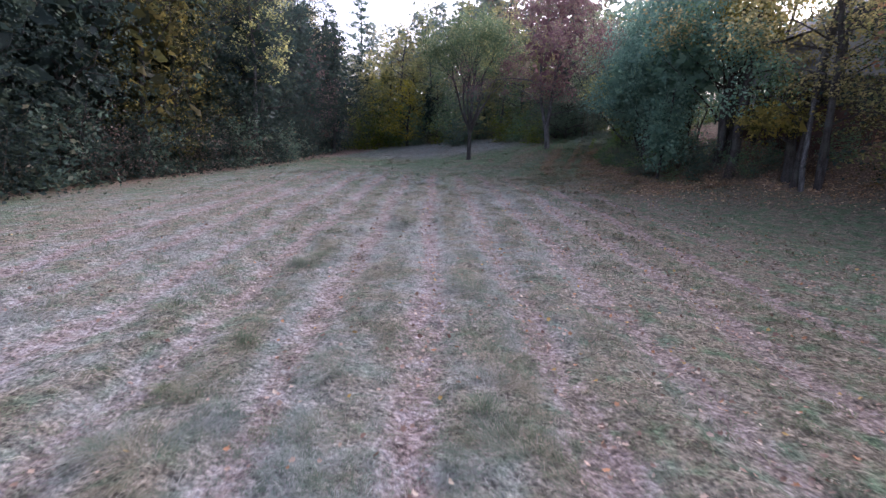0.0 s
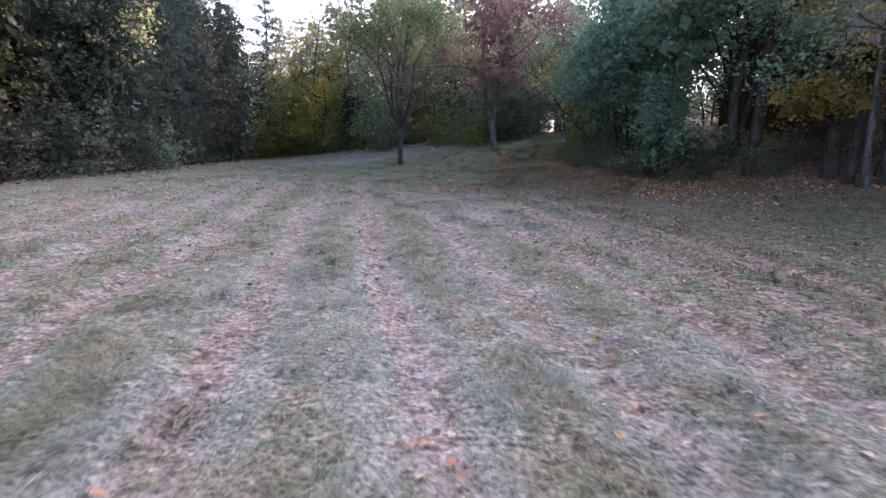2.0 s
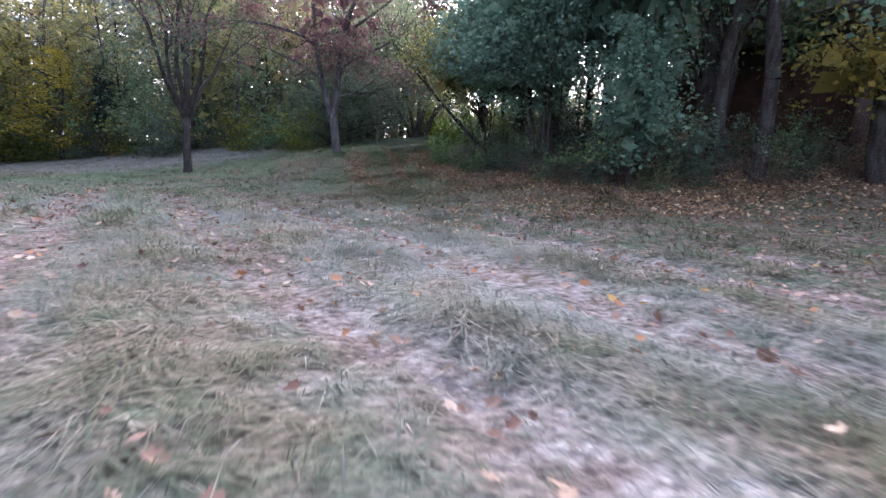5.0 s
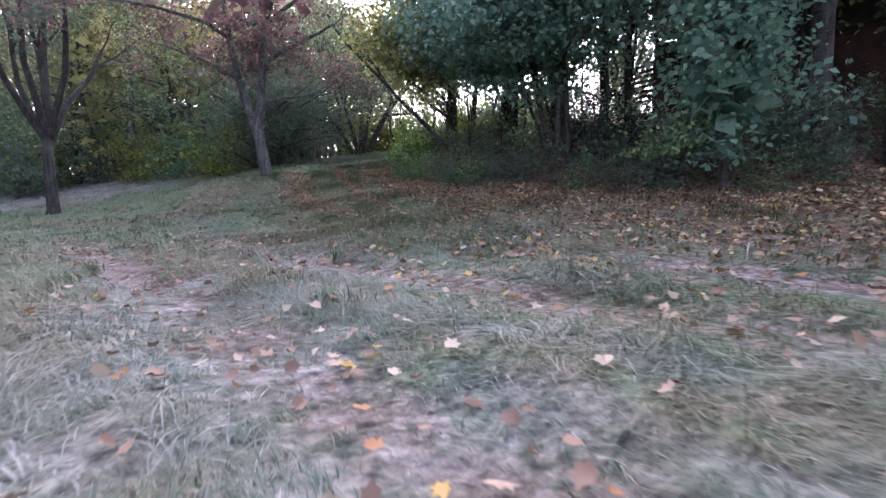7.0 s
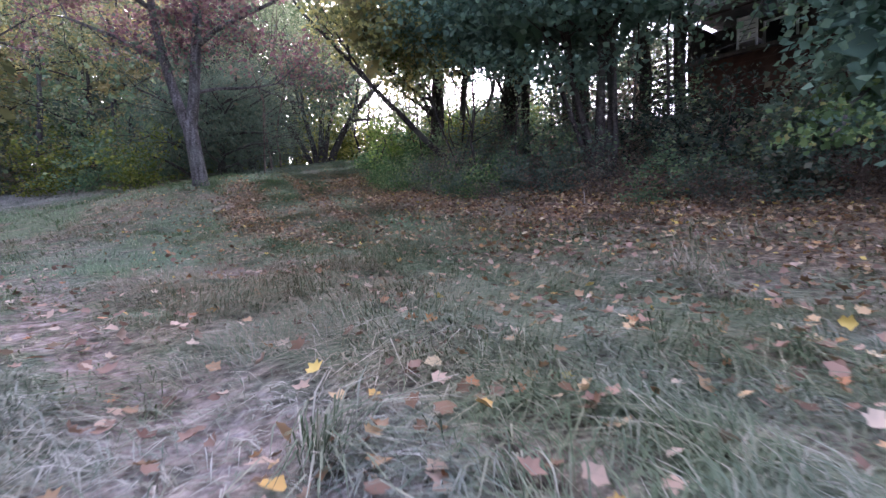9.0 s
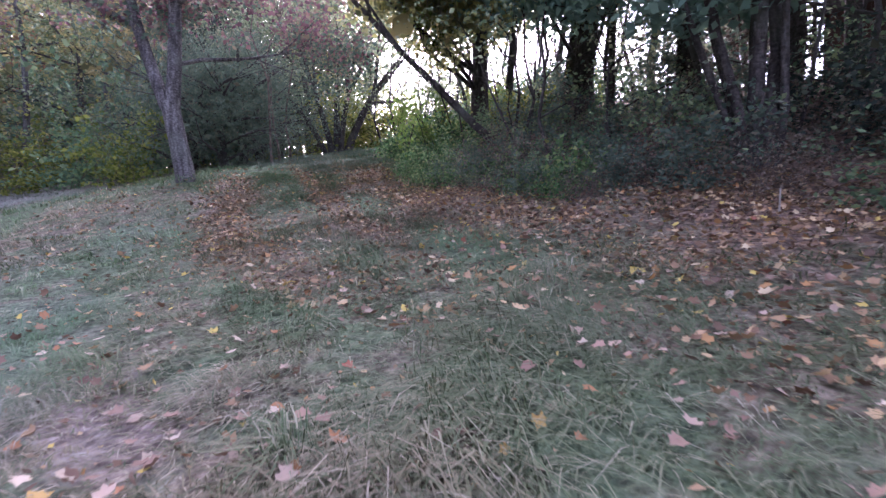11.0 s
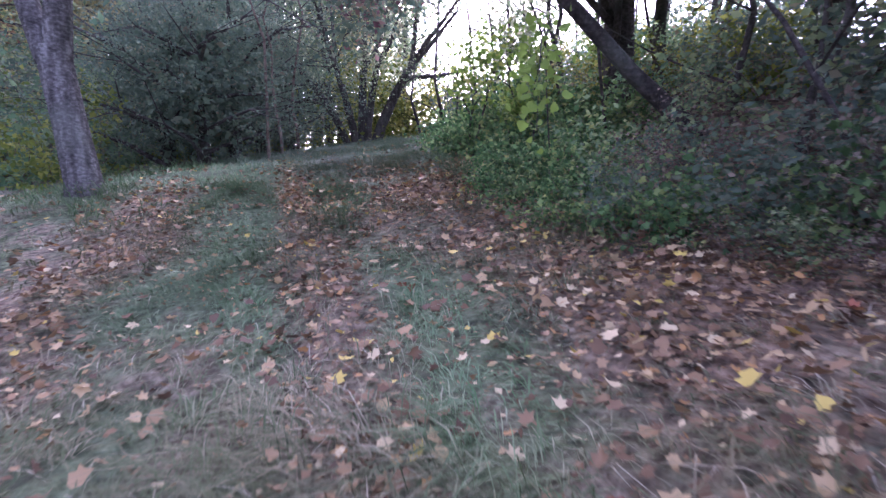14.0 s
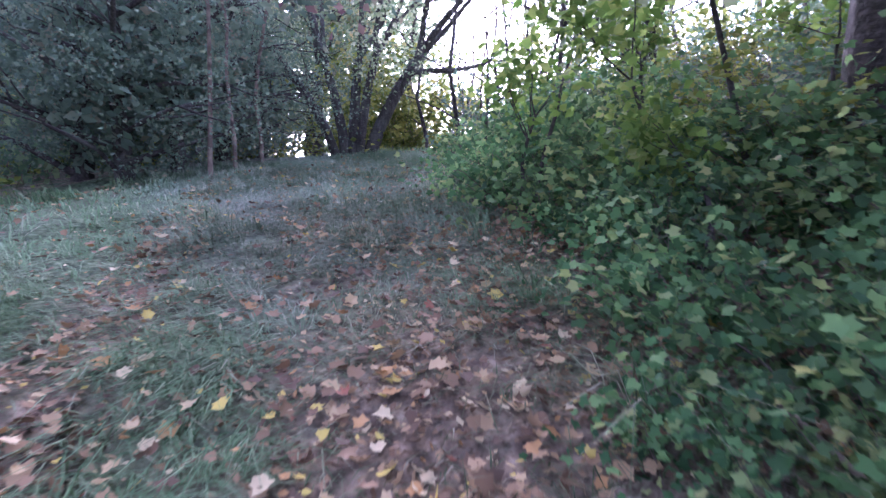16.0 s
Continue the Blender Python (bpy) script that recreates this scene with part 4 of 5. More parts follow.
bank_trees()
cluster_oak()
big_oak(15.3, 37.4, (0.1, 0.0, 3.1), (0.95, 1.0, 2.7), 3000, 70, "young dark oak leafy down to the foot of the bank", L_OAK, 0.3, 0.1)
big_oak(17.0, 51.0, (-1.9, -0.8, 4.5), (2.9, 2.8, 2.4), 7000, 68, "leafy olive green tree leaning out over the thicket", L_OLIVE, 2.0)
big_oak(16.9, 46.2, (-1.4, -0.3, 3.9), (2.1, 2.1, 1.6), 4800, 74, "small dark oak with low spreading boughs on the bank", L_OAK, 2.4, 0.11, 14)
big_oak(18.9, 51.4, (-0.9, 0.2, 4.3), (2.6, 2.2, 2.0), 3000, 72, "spreading green oak at the back of the bank", L_OAK, 2.9, 0.15, 60)
big_oak(18.7, 42.2, (-0.7, -0.2, 5.4), (1.9, 1.7, 2.5), 4200, 73, "dark leafy oak beside the house", L_OAK, 2.4, 0.16, 16)
big_oak(19.4, 38.0, (-3.0, 0.6, 6.4), (4.2, 4.0, 5.0), 10000, 61, "leafy blue-green oak with boughs hanging low over the bank", L_OAK, 1.8)
big_oak(18.2, 45.2, (-1.3, -1.6, 9.2), (4.0, 4.6, 4.2), 9000, 62, "tall dark green oak leaning out over the bank", L_OAK, 5.4, core=15)
big_oak(17.6, 47.4, (-1.6, 0.0, 5.4), (3.4, 3.4, 3.0), 9000, 65, "spreading dark green oak above the thicket", L_OAK, 2.3, core=14)
place(WOOD["olive"], 24.6, 29.5, 1.0, 0.85)
place(WOOD["thin"], 20.6, 30.6, 2.0, 0.7, 0.9)
place(WOOD["thin"], 22.0, 31.6, 4.0, 0.65, 0.9)
big_oak(21.0, 32.8, (-1.2, -0.2, 3.6), (2.2, 2.2, 1.0), 1700, 63, "olive and yellow maple with boughs over the leaf-strewn grass", L_MAPLE, 0.9)
big_oak(19.6, 37.4, (-0.3, -0.3, 8.4), (2.8, 2.8, 2.8), 4600, 69, "tall olive green tree beside the house", L_MAPLE, 5.4)
place(WOOD["gold"], 23.4, 27.2, 1.0, 0.62, 1.0, "east woods")
place(WOOD["green"], 28.0, 24.0, 2.0, 0.9, 1.0, "east woods")
belt(along((11, 69.5), (16.6, 69), 6) + along((21.2, 68.4), (25, 67.2), 4), ["lime", "brown", "lime", "green"], 0.4, "shrubs behind the crest", (0.55, 0.8), 23, SCRUB)
belt(along((14, 74), (17, 72), 2) + along((23, 68.5), (36, 60), 10), ["lime", "green", "brown", "lime"], 1.0, "shrubs behind the crest", (0.6, 0.95), 21, SCRUB)
for x, y, kind, s in ((19.8, 49.6, "dark", 0.52), (20.6, 51.2, "green", 0.4), (21.6, 52.5, "dark", 0.54), (22.8, 53.8, "green", 0.44), (18.8, 44.4, "brown", 0.8), (18.6, 45.9, "dark", 0.65)):
    place(SCRUB[kind], x, y, x * 4.0, s, 1.1, "shrubs behind the bank")
belt(along((20, 61), (28, 52), 9), ["dark", "brown", "lime", "green"], 0.6, "shrubs behind the bank", (0.45, 0.65), 24, SCRUB)
belt(along((24, 62), (34, 54), 8), ["dark", "green", "brown", "dark"], 0.8, "shrubs behind the bank", (0.6, 0.85), 25, SCRUB)
for x, y, s in ((17.6, 69.8, 0.8), (20.6, 67.4, 1.0), (21.7, 67.2, 1.15), (22.8, 66.6, 1.05), (23.6, 67.0, 1.0)):
    place(SCRUB["lime"], x, y, x * 5.0, s, 1.05, "shrubs behind the crest")
belt(along((26, 12), (25, 28), 6), ["olive", "green", "oak", "olive", "green", "rust"], 1.2, "east woods", (0.85, 1.1), 14)
belt(along((32, 0), (32, 28), 8), ["far"], 1.5, "east woods", (1.0, 1.2), 15)
belt(along((23.5, 14), (24.5, 30), 8), ["dark", "brown", "green"], 0.8, "east undergrowth", (0.7, 1.1), 16, SCRUB)

for k, y in enumerate(np.arange(33.5, 63.0, 0.85)):
    e = float(thicket_edge(y))
    g = random.Random(k)
    kinds = ["brown", "dark", "brown", "dark", "green"] if y < 48 else ["dark", "brown", "green", "dark", "lime", "brown"]
    for row, off in enumerate((0.9, 2.2, 3.8) if y < 49.5 else (2.6, 3.6, 4.8)):
        s = (g.uniform(0.34, 0.5) + 0.05 * row) if y < 48 else (g.uniform(0.28, 0.38) + 0.03 * row)
        place(SCRUB[kinds[(k + row * 2) % len(kinds)]], e + off + g.uniform(-0.35, 0.35), float(y) + g.uniform(-0.4, 0.4), g.uniform(0, 6.28), s, g.uniform(0.8, 1.1), "thicket on the bank")
for k, (x, y, kind, s) in enumerate([(16.4, 40.6, "deep", 0.75), (17.2, 38.6, "dark", 0.8), (17.8, 36.8, "dark", 0.75), (16.9, 42.0, "deep", 0.6), (15.8, 38.9, "dark", 0.65),
                                      (18.6, 50.6, "green", 0.3), (19.6, 51.8, "lime", 0.34), (19.0, 53.2, "lime", 0.3), (20.4, 53.6, "lime", 0.34), (18.2, 55.0, "green", 0.28), (20.8, 55.6, "lime", 0.45), (19.6, 56.8, "green", 0.4), (24.0, 53.2, "lime", 0.62), (25.2, 55.0, "green", 0.6), (26.6, 56.6, "lime", 0.68), (22.8, 51.6, "green", 0.55), (27.4, 54.4, "lime", 0.6), (21.4, 50.2, "lime", 0.36), (25.6, 58.6, "green", 0.75), (24.2, 57.0, "lime", 0.7)]):
    place(SCRUB[kind], x, y, k * 2.1, s, 0.95, "thicket on the bank")
# low brush creeps out over the leaves at the foot of the bank
for k, y in enumerate(np.arange(44.4, 49.2, 0.5)):
    g = random.Random(300 + k)
    for row, off in enumerate((0.0, 0.75)):
        kind = ("brown", "bramble", "dark", "bramble", "brown", "green")[(k + 2 * row) % 6]
        s = {"bramble": 0.36, "green": 0.2}.get(kind, 0.25) * g.uniform(0.85, 1.2) * (1 + 0.3 * row)
        place(SCRUB[kind], 13.45 + 0.06 * (y - 47) + off + g.uniform(-0.15, 0.15), float(y) + g.uniform(-0.2, 0.2), g.uniform(0, 6.28), s, g.uniform(0.75, 1.1), "brush at the foot of the bank")
for k, (x, y, s) in enumerate([(13.75, 49.7, 0.3), (14.2, 50.1, 0.34), (13.95, 49.25, 0.34), (14.45, 49.6, 0.4), (14.1, 50.7, 0.32), (14.35, 49.0, 0.4)]):
    place(SCRUB["bramble"], x, y, k * 1.9, s, 0.85, "brush at the foot of the bank")
# brambles crowd the foot of the bank further up
for k, y in enumerate(np.arange(50.0, 57.5, 0.62)):
    e = float(thicket_edge(y))
    g = random.Random(100 + k)
    for row, off in enumerate((0.8, 1.6, 2.5)):
        place(SCRUB["bramble"], e + off + g.uniform(-0.2, 0.2), float(y) + g.uniform(-0.3, 0.3), g.uniform(0, 6.28), (g.uniform(0.36, 0.5) if y < 53 else g.uniform(0.45, 0.62)) + 0.1 * row, g.uniform(0.7, 1.0), "brambles at the foot of the bank")


def leaning_trunk():
    g = np.random.default_rng(71)
    p, segs = np.array([0.85, -0.52, -0.5]), []
    for k in range(6):
        w = np.array([-0.62, 0.38, 0.62 + 0.05 * k])
        q = p + w * 1.15 + g.normal(size=3) * 0.06
        segs.append((p, q, 0.13 - 0.013 * k, 0.117 - 0.013 * k))
        p = q
    s, tips = grow(g, [(np.array(segs[3][1]), (-0.6, 0.1, 0.9), 2.6, 0.05), (np.array(segs[4][1]), (0.2, 0.5, 1), 2.8, 0.05), (p, (-0.5, 0.4, 0.8), 3.0, 0.06)], 2, 0.8, 0, 0.65, 0.6, 0.1, 0.1, pieces=3)
    tree("leaning_tree", "dark leaning trunk with thin branches rising from the thicket", at(16.1, 49.2), segs + s, [(leaves("crown", leafy(g, tips, 1300, 0.3), 0.13, g), L_PALE)], BARK_DARK, sides=10)


def sapling(x, y, seed, way, length, label, mat, count, leaf=0.11):
    """A thin bent stem with twigs."""
    g = np.random.default_rng(seed)
    s, tips = grow(g, [((0, 0, -0.1), way, length, 0.03)], 2, 0.75, 0, 0.5, 0.7, 0.25, 0.03, 0.16, 5)
    tree("sapling", label, at(x, y), s, [(leaves("foliage", leafy(g, tips, count, 0.14), leaf, g), mat)], BARK_DARK, "saplings of the thicket", "sapling", 5, ("stem", "foliage"))


def slim_tree(x, y, seed, way):
    """A thin pale stem, bare below, with a few leafy twigs high up."""
    g = np.random.default_rng(seed)
    p, segs = np.array([0, 0, -0.2]), []
    for k in range(7):
        q = p + np.array(way) * 1.0 + g.normal(size=3) * np.array([0.2, 0.2, 0])
        segs.append((p, q, 0.06 - 0.005 * k, 0.055 - 0.005 * k))
        p = q
    s, tips = grow(g, [(p, (g.normal() * 0.4, g.normal() * 0.4, 1), 2.4, 0.03) for _ in range(4)], 2, 0.6, 0, 0.65, 0.6, 0.1, 0.1, pieces=3)
    tree("slim_tree", "slim tree with a pale tan bare stem", at(x, y), segs + s, [(leaves("crown", leafy(g, tips, 900, 0.3), 0.14, g), L_PALE)], TWIG, "slim trees by the crest", sides=7)


for k, (x, y, w) in enumerate([(13.9, 61.6, (0.0, 0.0, 1)), (14.6, 62.6, (0.05, -0.02, 1)), (15.4, 63.4, (-0.04, 0.03, 1))]):
    slim_tree(x, y, 130 + k, w)


def twiggy_tree():
    """A half-bare small tree of many fine branches, built at the origin, to be copied."""
    g = np.random.default_rng(72)
    segs, p = [], np.array([0, 0, -0.3])
    stems = []
    for k in range(4):
        q = p + np.array([g.normal() * 0.14, g.normal() * 0.14, 1.0])
        segs.append((p, q, 0.06 - 0.008 * k, 0.052 - 0.008 * k))
        p = q
        a = g.uniform(0, 6.28)
        stems.append((p, (math.cos(a), math.sin(a), 0.8), 2.2, 0.022))
    stems.append((p, (0.1, 0, 1), 2.4, 0.03))
    s, tips = grow(g, stems, 3, 0.62, 0, 0.62, 0.65, 0.2, 0.1, 0.16, 3)
    return tree("twiggy_tree", "half-bare small tree of fine dark twigs on the bank", at(0, -420), segs + s, [(leaves("crown", leafy(g, tips, 1100, 0.28), 0.1, g), L_PALE)], BARK_DARK, sides=4)


TWIGGY = twiggy_tree()
for k, (x, y, s) in enumerate([(14.8, 46.2, 0.8), (15.5, 47.8, 0.95), (16.5, 46.0, 1.1), (17.0, 44.0, 1.15), (16.6, 48.9, 0.8), (19.0, 50.5, 1.2), (21.5, 48.5, 1.3), (22.5, 45.5, 1.3), (24.0, 51.0, 1.4),
                               (19.5, 58.5, 0.8), (21.5, 62.0, 0.9), (16.8, 41.6, 1.0), (20.2, 44.6, 1.3), (17.3, 56.2, 0.7), (26, 48, 1.5), (23.5, 65.5, 1.0), (27, 44.9, 1.5), (28, 53, 1.3), (19.8, 54.6, 1.3), (21.0, 56.4, 1.4), (22.6, 54.0, 1.5), (24.5, 57.0, 1.5), (20.0, 60.6, 1.2), (22.6, 59.6, 1.4), (26.5, 60.5, 1.6), (25.0, 63.0, 1.4), (28.5, 57.5, 1.7), (30.0, 50.0, 1.6)]):
    place(TWIGGY, x, y, k * 1.7 - 2.2 * (k == 0), s, 1.0, "twiggy trees on the bank")
for k, (x, y, s) in enumerate([(20.5, 57.6, 1.2), (22.0, 60.8, 1.3), (24.4, 60.4, 1.3), (23.4, 63.8, 1.3), (26.0, 65.0, 1.35), (21.4, 64.6, 1.2), (24.6, 68.0, 1.3), (27.6, 62.0, 1.4), (26.8, 57.4, 1.3), (29.5, 66.0, 1.4)]):
    place(TWIGGY, x, y, k * 2.3 + 0.4, s, 1.0, "twiggy trees on the bank")
leaning_trunk()
for k, (x, y, w, ln) in enumerate([(15.9, 50.2, (-0.25, 0.2, 1), 3.0), (15.0, 47.0, (-0.3, 0.1, 1), 4.5), (16.6, 51.6, (-0.2, 0.2, 1), 3.6), (17.6, 53.6, (0.2, 0, 1), 3.6), (15.4, 45.0, (0.2, 0.2, 1), 5.0),
                                   (16.2, 42.4, (-0.3, 0, 1), 5.0), (18.0, 50.6, (-0.1, 0.3, 1), 4.5), (18.5, 56.0, (-0.2, 0, 1), 4.5), (19.5, 59.0, (0.1, 0.2, 1), 4.6), (16.0, 48.0, (0.1, -0.2, 1), 5.2), (15.8, 53.4, (-0.1, 0.1, 1), 2.2)]):
    sapling(x, y, 80 + k, w, ln, "thin dark sapling with scattered small leaves in the thicket", (L_LIME, L_PALE, L_OLIVE)[k % 3], 420)
for k, (x, y, w, ln) in enumerate([(15.3, 51.4, (0.1, 0.1, 1), 1.2), (16.2, 52.4, (0.0, -0.1, 1), 1.4), (15.9, 53.6, (0.15, 0, 1), 1.2), (17.2, 51.6, (0.1, -0.2, 1), 1.5), (17.6, 53.2, (-0.1, 0, 1), 1.3)]):
    sapling(x, y, 180 + k, w, ln, "leafy bright green sapling standing out of the brambles", L_VINE, 420, 0.1)


def grape_vine():
    """A vine that hangs from a bent stem, with broad yellow-green leaves."""
    g = np.random.default_rng(91)
    z0 = float(ground_z(13.1, 48.75))
    ob = new("grape_vine")
    ob.matrix_basis = pose(13.1, 48.75, z0)
    pts = [np.array(v) for v in ((1.5, 1.4, 0.2), (1.2, 1.1, 0.9), (0.7, 0.65, 1.5), (0.25, 0.2, 1.75), (-0.08, -0.1, 1.75), (-0.24, -0.24, 1.6), (-0.34, -0.32, 1.4), (-0.4, -0.36, 1.12), (-0.44, -0.38, 0.82))]
    part("stem", pole("stem", pts, np.linspace(0.008, 0.0025, len(pts))), BARK_DARK, ob)
    c = []
    for a, b in zip(pts[4:], pts[5:]):
        f = g.uniform(0, 1, (26, 1))
        c.append(a * (1 - f) + b * f + g.normal(size=(26, 3)) * 0.1)
    for p in np.concatenate(c):
        part("leaf", leaves("leaf", [p], 0.07, g, 0.9, 1.2, "vine"), L_VINE, ob)
    tagged(ob, "hanging grape vine with broad yellow-green leaves at the thicket", "vine")


grape_vine()

# ---- the house on the bank ----


def box(size, bevel=0.0):
    bm = bmesh.new()
    bmesh.ops.create_cube(bm, size=1.0, matrix=Matrix.Diagonal((*size, 1)))
    if bevel:
        bmesh.ops.bevel(bm, geom=bm.edges[:], offset=bevel, segments=2, affect="EDGES")
    return bm


def slab(name, lo, hi, mat, parent, bevel=0.01, label=""):
    """A box between two corners."""
    size = [b - a for a, b in zip(lo, hi)]
    mid = [(a + b) / 2 for a, b in zip(lo, hi)]
    return part(name, box(size, bevel), mat, parent, label, Matrix.Translation(mid))


def house():
    ob = new("house")
    ob.matrix_basis = pose(22.4, 43.8, 0)
    zf = 5.72
    slab("foundation_wall", (0.0, -9.4, 1.5), (7.0, 0.0, zf - 0.12), BROWN_WALL, ob, 0.02, "brown-red boarded lower wall")
    for k in range(9):
        z = 3.2 + k * 0.27
        slab("board", (-0.03, -9.38, z), (0.0, -0.02, z + 0.25), BROWN_WALL, ob, 0.006)
    slab("porch_floor", (-0.25, -9.5, zf - 0.12), (1.9, 0.12, zf), DARK_WOOD, ob, 0.015, "dark plank porch floor")
    slab("back_wall", (1.9, -9.4, zf), (7.0, 0.0, 7.2), DARK_WOOD, ob, 0.01, "dark wall behind the porch")
    for y in (-0.1, -3.6, -7.1, -9.3):
        slab("post", (-0.1, y - 0.06, zf), (0.02, y + 0.06, 7.1), DARK_WOOD, ob, 0.01)
    slab("side_wall", (0.05, -0.12, zf), (1.9, -0.01, 7.08), DARK_WOOD, ob, 0.01, "dark boarded end of the porch")
    slab("beam", (-0.2, -9.5, 7.08), (0.0, 0.1, 7.32), DARK_WOOD, ob, 0.01, "dark eave beam")
    slab("upper_wall", (0.0, -9.4, 7.32), (7.0, 0.0, 9.9), SIDING, ob, 0.01, "grey upper wall")
    for k in range(12):
        z = 7.34 + k * 0.21
        slab("clapboard", (-0.035, -9.4, z), (-0.005, 0.0, z + 0.2), SIDING, ob, 0.006)
    bm = bmesh.new()
    v = [bm.verts.new(p) for p in ((-0.5, -9.8, 9.8), (7.5, -9.8, 9.8), (3.5, -9.8, 12.2), (-0.5, 0.4, 9.8), (7.5, 0.4, 9.8), (3.5, 0.4, 12.2))]
    for f in ((0, 2, 1), (3, 4, 5), (0, 3, 5, 2), (1, 2, 5, 4), (0, 1, 4, 3)):
        bm.faces.new([v[i] for i in f])
    part("roof", bm, ROOFING, ob, "dark shingled gable roof")
    w = slab("window", (1.86, -2.6, 6.0), (1.9, -1.7, 7.0), GLASS, ob, 0.004)
    for lo, hi in (((-0.05, -0.5, -0.55), (0.0, 0.5, -0.48)), ((-0.05, -0.5, 0.48), (0.0, 0.5, 0.55)), ((-0.05, -0.5, -0.48), (0.0, -0.43, 0.48)), ((-0.05, 0.43, -0.48), (0.0, 0.5, 0.48))):
        slab("frame", lo, hi, WHITE_PAINT, w, 0.004)
    tagged(ob, "brown and grey boarded house with a porch behind trees", "house")

    chair = new("porch_chair")
    chair.matrix_basis = pose(22.75, 42.1, zf)
    for y in (-0.3, 0.24):
        slab("back_leg", (-0.05, y, 0.0), (0.01, y + 0.06, 1.15), WHITE_PAINT, chair, 0.005)
        slab("front_leg", (0.45, y, 0.0), (0.51, y + 0.06, 0.5), WHITE_PAINT, chair, 0.005)
    slab("seat", (-0.02, -0.3, 0.36), (0.52, 0.3, 0.4), WHITE_PAINT, chair, 0.005)
    for k in range(5):
        slab("back_slat", (-0.035, -0.3, 0.42 + k * 0.15), (-0.01, 0.3, 0.54 + k * 0.15), WHITE_PAINT, chair, 0.005)
    tagged(chair, "white painted slatted chair on the house porch", "chair")

    rail = new("slatted_screen")
    rail.matrix_basis = pose(22.9, 44.1, 0)
    for y in (0.0, 1.25):
        slab("post", (-0.05, y, 3.4), (0.05, y + 0.09, 6.45), DARK_WOOD, rail, 0.01)
    for k in range(8):
        slab("slat", (-0.015, 0.09, 4.75 + k * 0.21), (0.015, 1.25, 4.87 + k * 0.21), DARK_WOOD, rail, 0.004)
    tagged(rail, "dark slatted timber screen beside the house porch", "screen")


house()


def stake():
    bm = bmesh.new()
    bmesh.ops.create_cone(bm, segments=7, radius1=0.012, radius2=0.009, depth=0.36, cap_ends=True, matrix=pose(0, 0, 0.15, 3, -6, 0))
    tagged(part("wooden_stake", bm, PALE_WOOD, None, "", at(13.35, 41.6, 0, 1, 0)), "short bleached wooden stake at the edge of the leaf litter", "stake")


def fallen_branch(x, y, turn, length, seed):
    g = np.random.default_rng(seed)
    pts, w = [np.array([0, 0, 0.04])], np.array([1, 0, 0.05])
    for k in range(7):
        w = unit(w + g.normal(size=3) * np.array([0.1, 0.2, 0.07]))
        pts.append(pts[-1] + w * length / 7)
    tagged(part("fallen_branch", pole("fallen_branch", pts, np.linspace(0.016, 0.005, 8)), TWIG, None, "", at(x, y, turn, 1, 0)), "dry dead branch lying in the thicket", "branch", "fallen branches")


stake()
for k, (x, y, a, ln) in enumerate([(14.6, 36.9, 0.2, 1.6), (14.0, 47.4, 2.0, 1.1), (14.4, 44.2, 2.6, 1.3), (14.2, 50.0, 1.3, 1.2), (14.8, 42.0, 0.5, 1.2), (16.5, 38.2, 0.3, 2.2)]):
    fallen_branch(x, y, a, ln, 200 + k)

# ---- fallen leaves ----


def fallen_leaves(name, x, y, size, gen, lobed, lift, mat=None):
    n = len(x)
    z = ground_z(x, y) + gen.uniform(0.35, 1.0, n) * lift
    c = np.stack([x, y, z], 1)
    nrm = unit(gen.normal(size=(n, 3)) * 0.4 + np.array([0, 0, 1.0]))
    a = gen.uniform(0, 2 * math.pi, n)
    d = np.stack([np.cos(a), np.sin(a), np.zeros(n)], 1)
    d = unit(d - nrm * (d * nrm).sum(1, keepdims=True))
    s = np.cross(nrm, d)
    k = size * gen.uniform(0.6, 1.3, (n, 1))
    curl = gen.uniform(-0.15, 0.5, (n, 1))
    if lobed == "crumb":
        pts = [(0, -0.5), (0.36, 0.08), (-0.05, 0.5), (-0.3, -0.1)]
    elif lobed:
        pts = [(0.02, -0.62), (0.22, -0.36), (0.47, -0.3), (0.36, -0.04), (0.54, 0.2), (0.27, 0.34), (0.03, 0.6), (-0.2, 0.36), (-0.5, 0.26), (-0.37, 0.0), (-0.46, -0.26), (-0.16, -0.34)]
    else:
        pts = [(0, -0.5), (0.4, -0.1), (0.3, 0.3), (0, 0.55), (-0.3, 0.3), (-0.4, -0.1)]
    m = len(pts)
    fold = gen.uniform(-0.3, 0.7, (n, 1))
    odd = gen.uniform(0.72, 1.2, (n, m))
    v = np.stack([c] + [c + (s * p + d * q) * k * odd[:, j:j + 1] + nrm * k * (curl * (p * p + q * q) * 1.6 + fold * abs(p) * 0.8) for j, (p, q) in enumerate(pts)], 1).reshape(-1, 3)
    base = np.arange(n)[:, None] * (m + 1)
    f = np.concatenate([base + np.array([[0, 1 + j, 1 + (j + 1) % m]]) for j in range(m)], 1)
    return part(name, mesh_from(name, v, f.ravel(), np.full(n * m, 3)), mat or L_FALLEN)


def scatter(gen, n, lo, hi):
    return gen.uniform(lo[0], hi[0], n), gen.uniform(lo[1], hi[1], n)


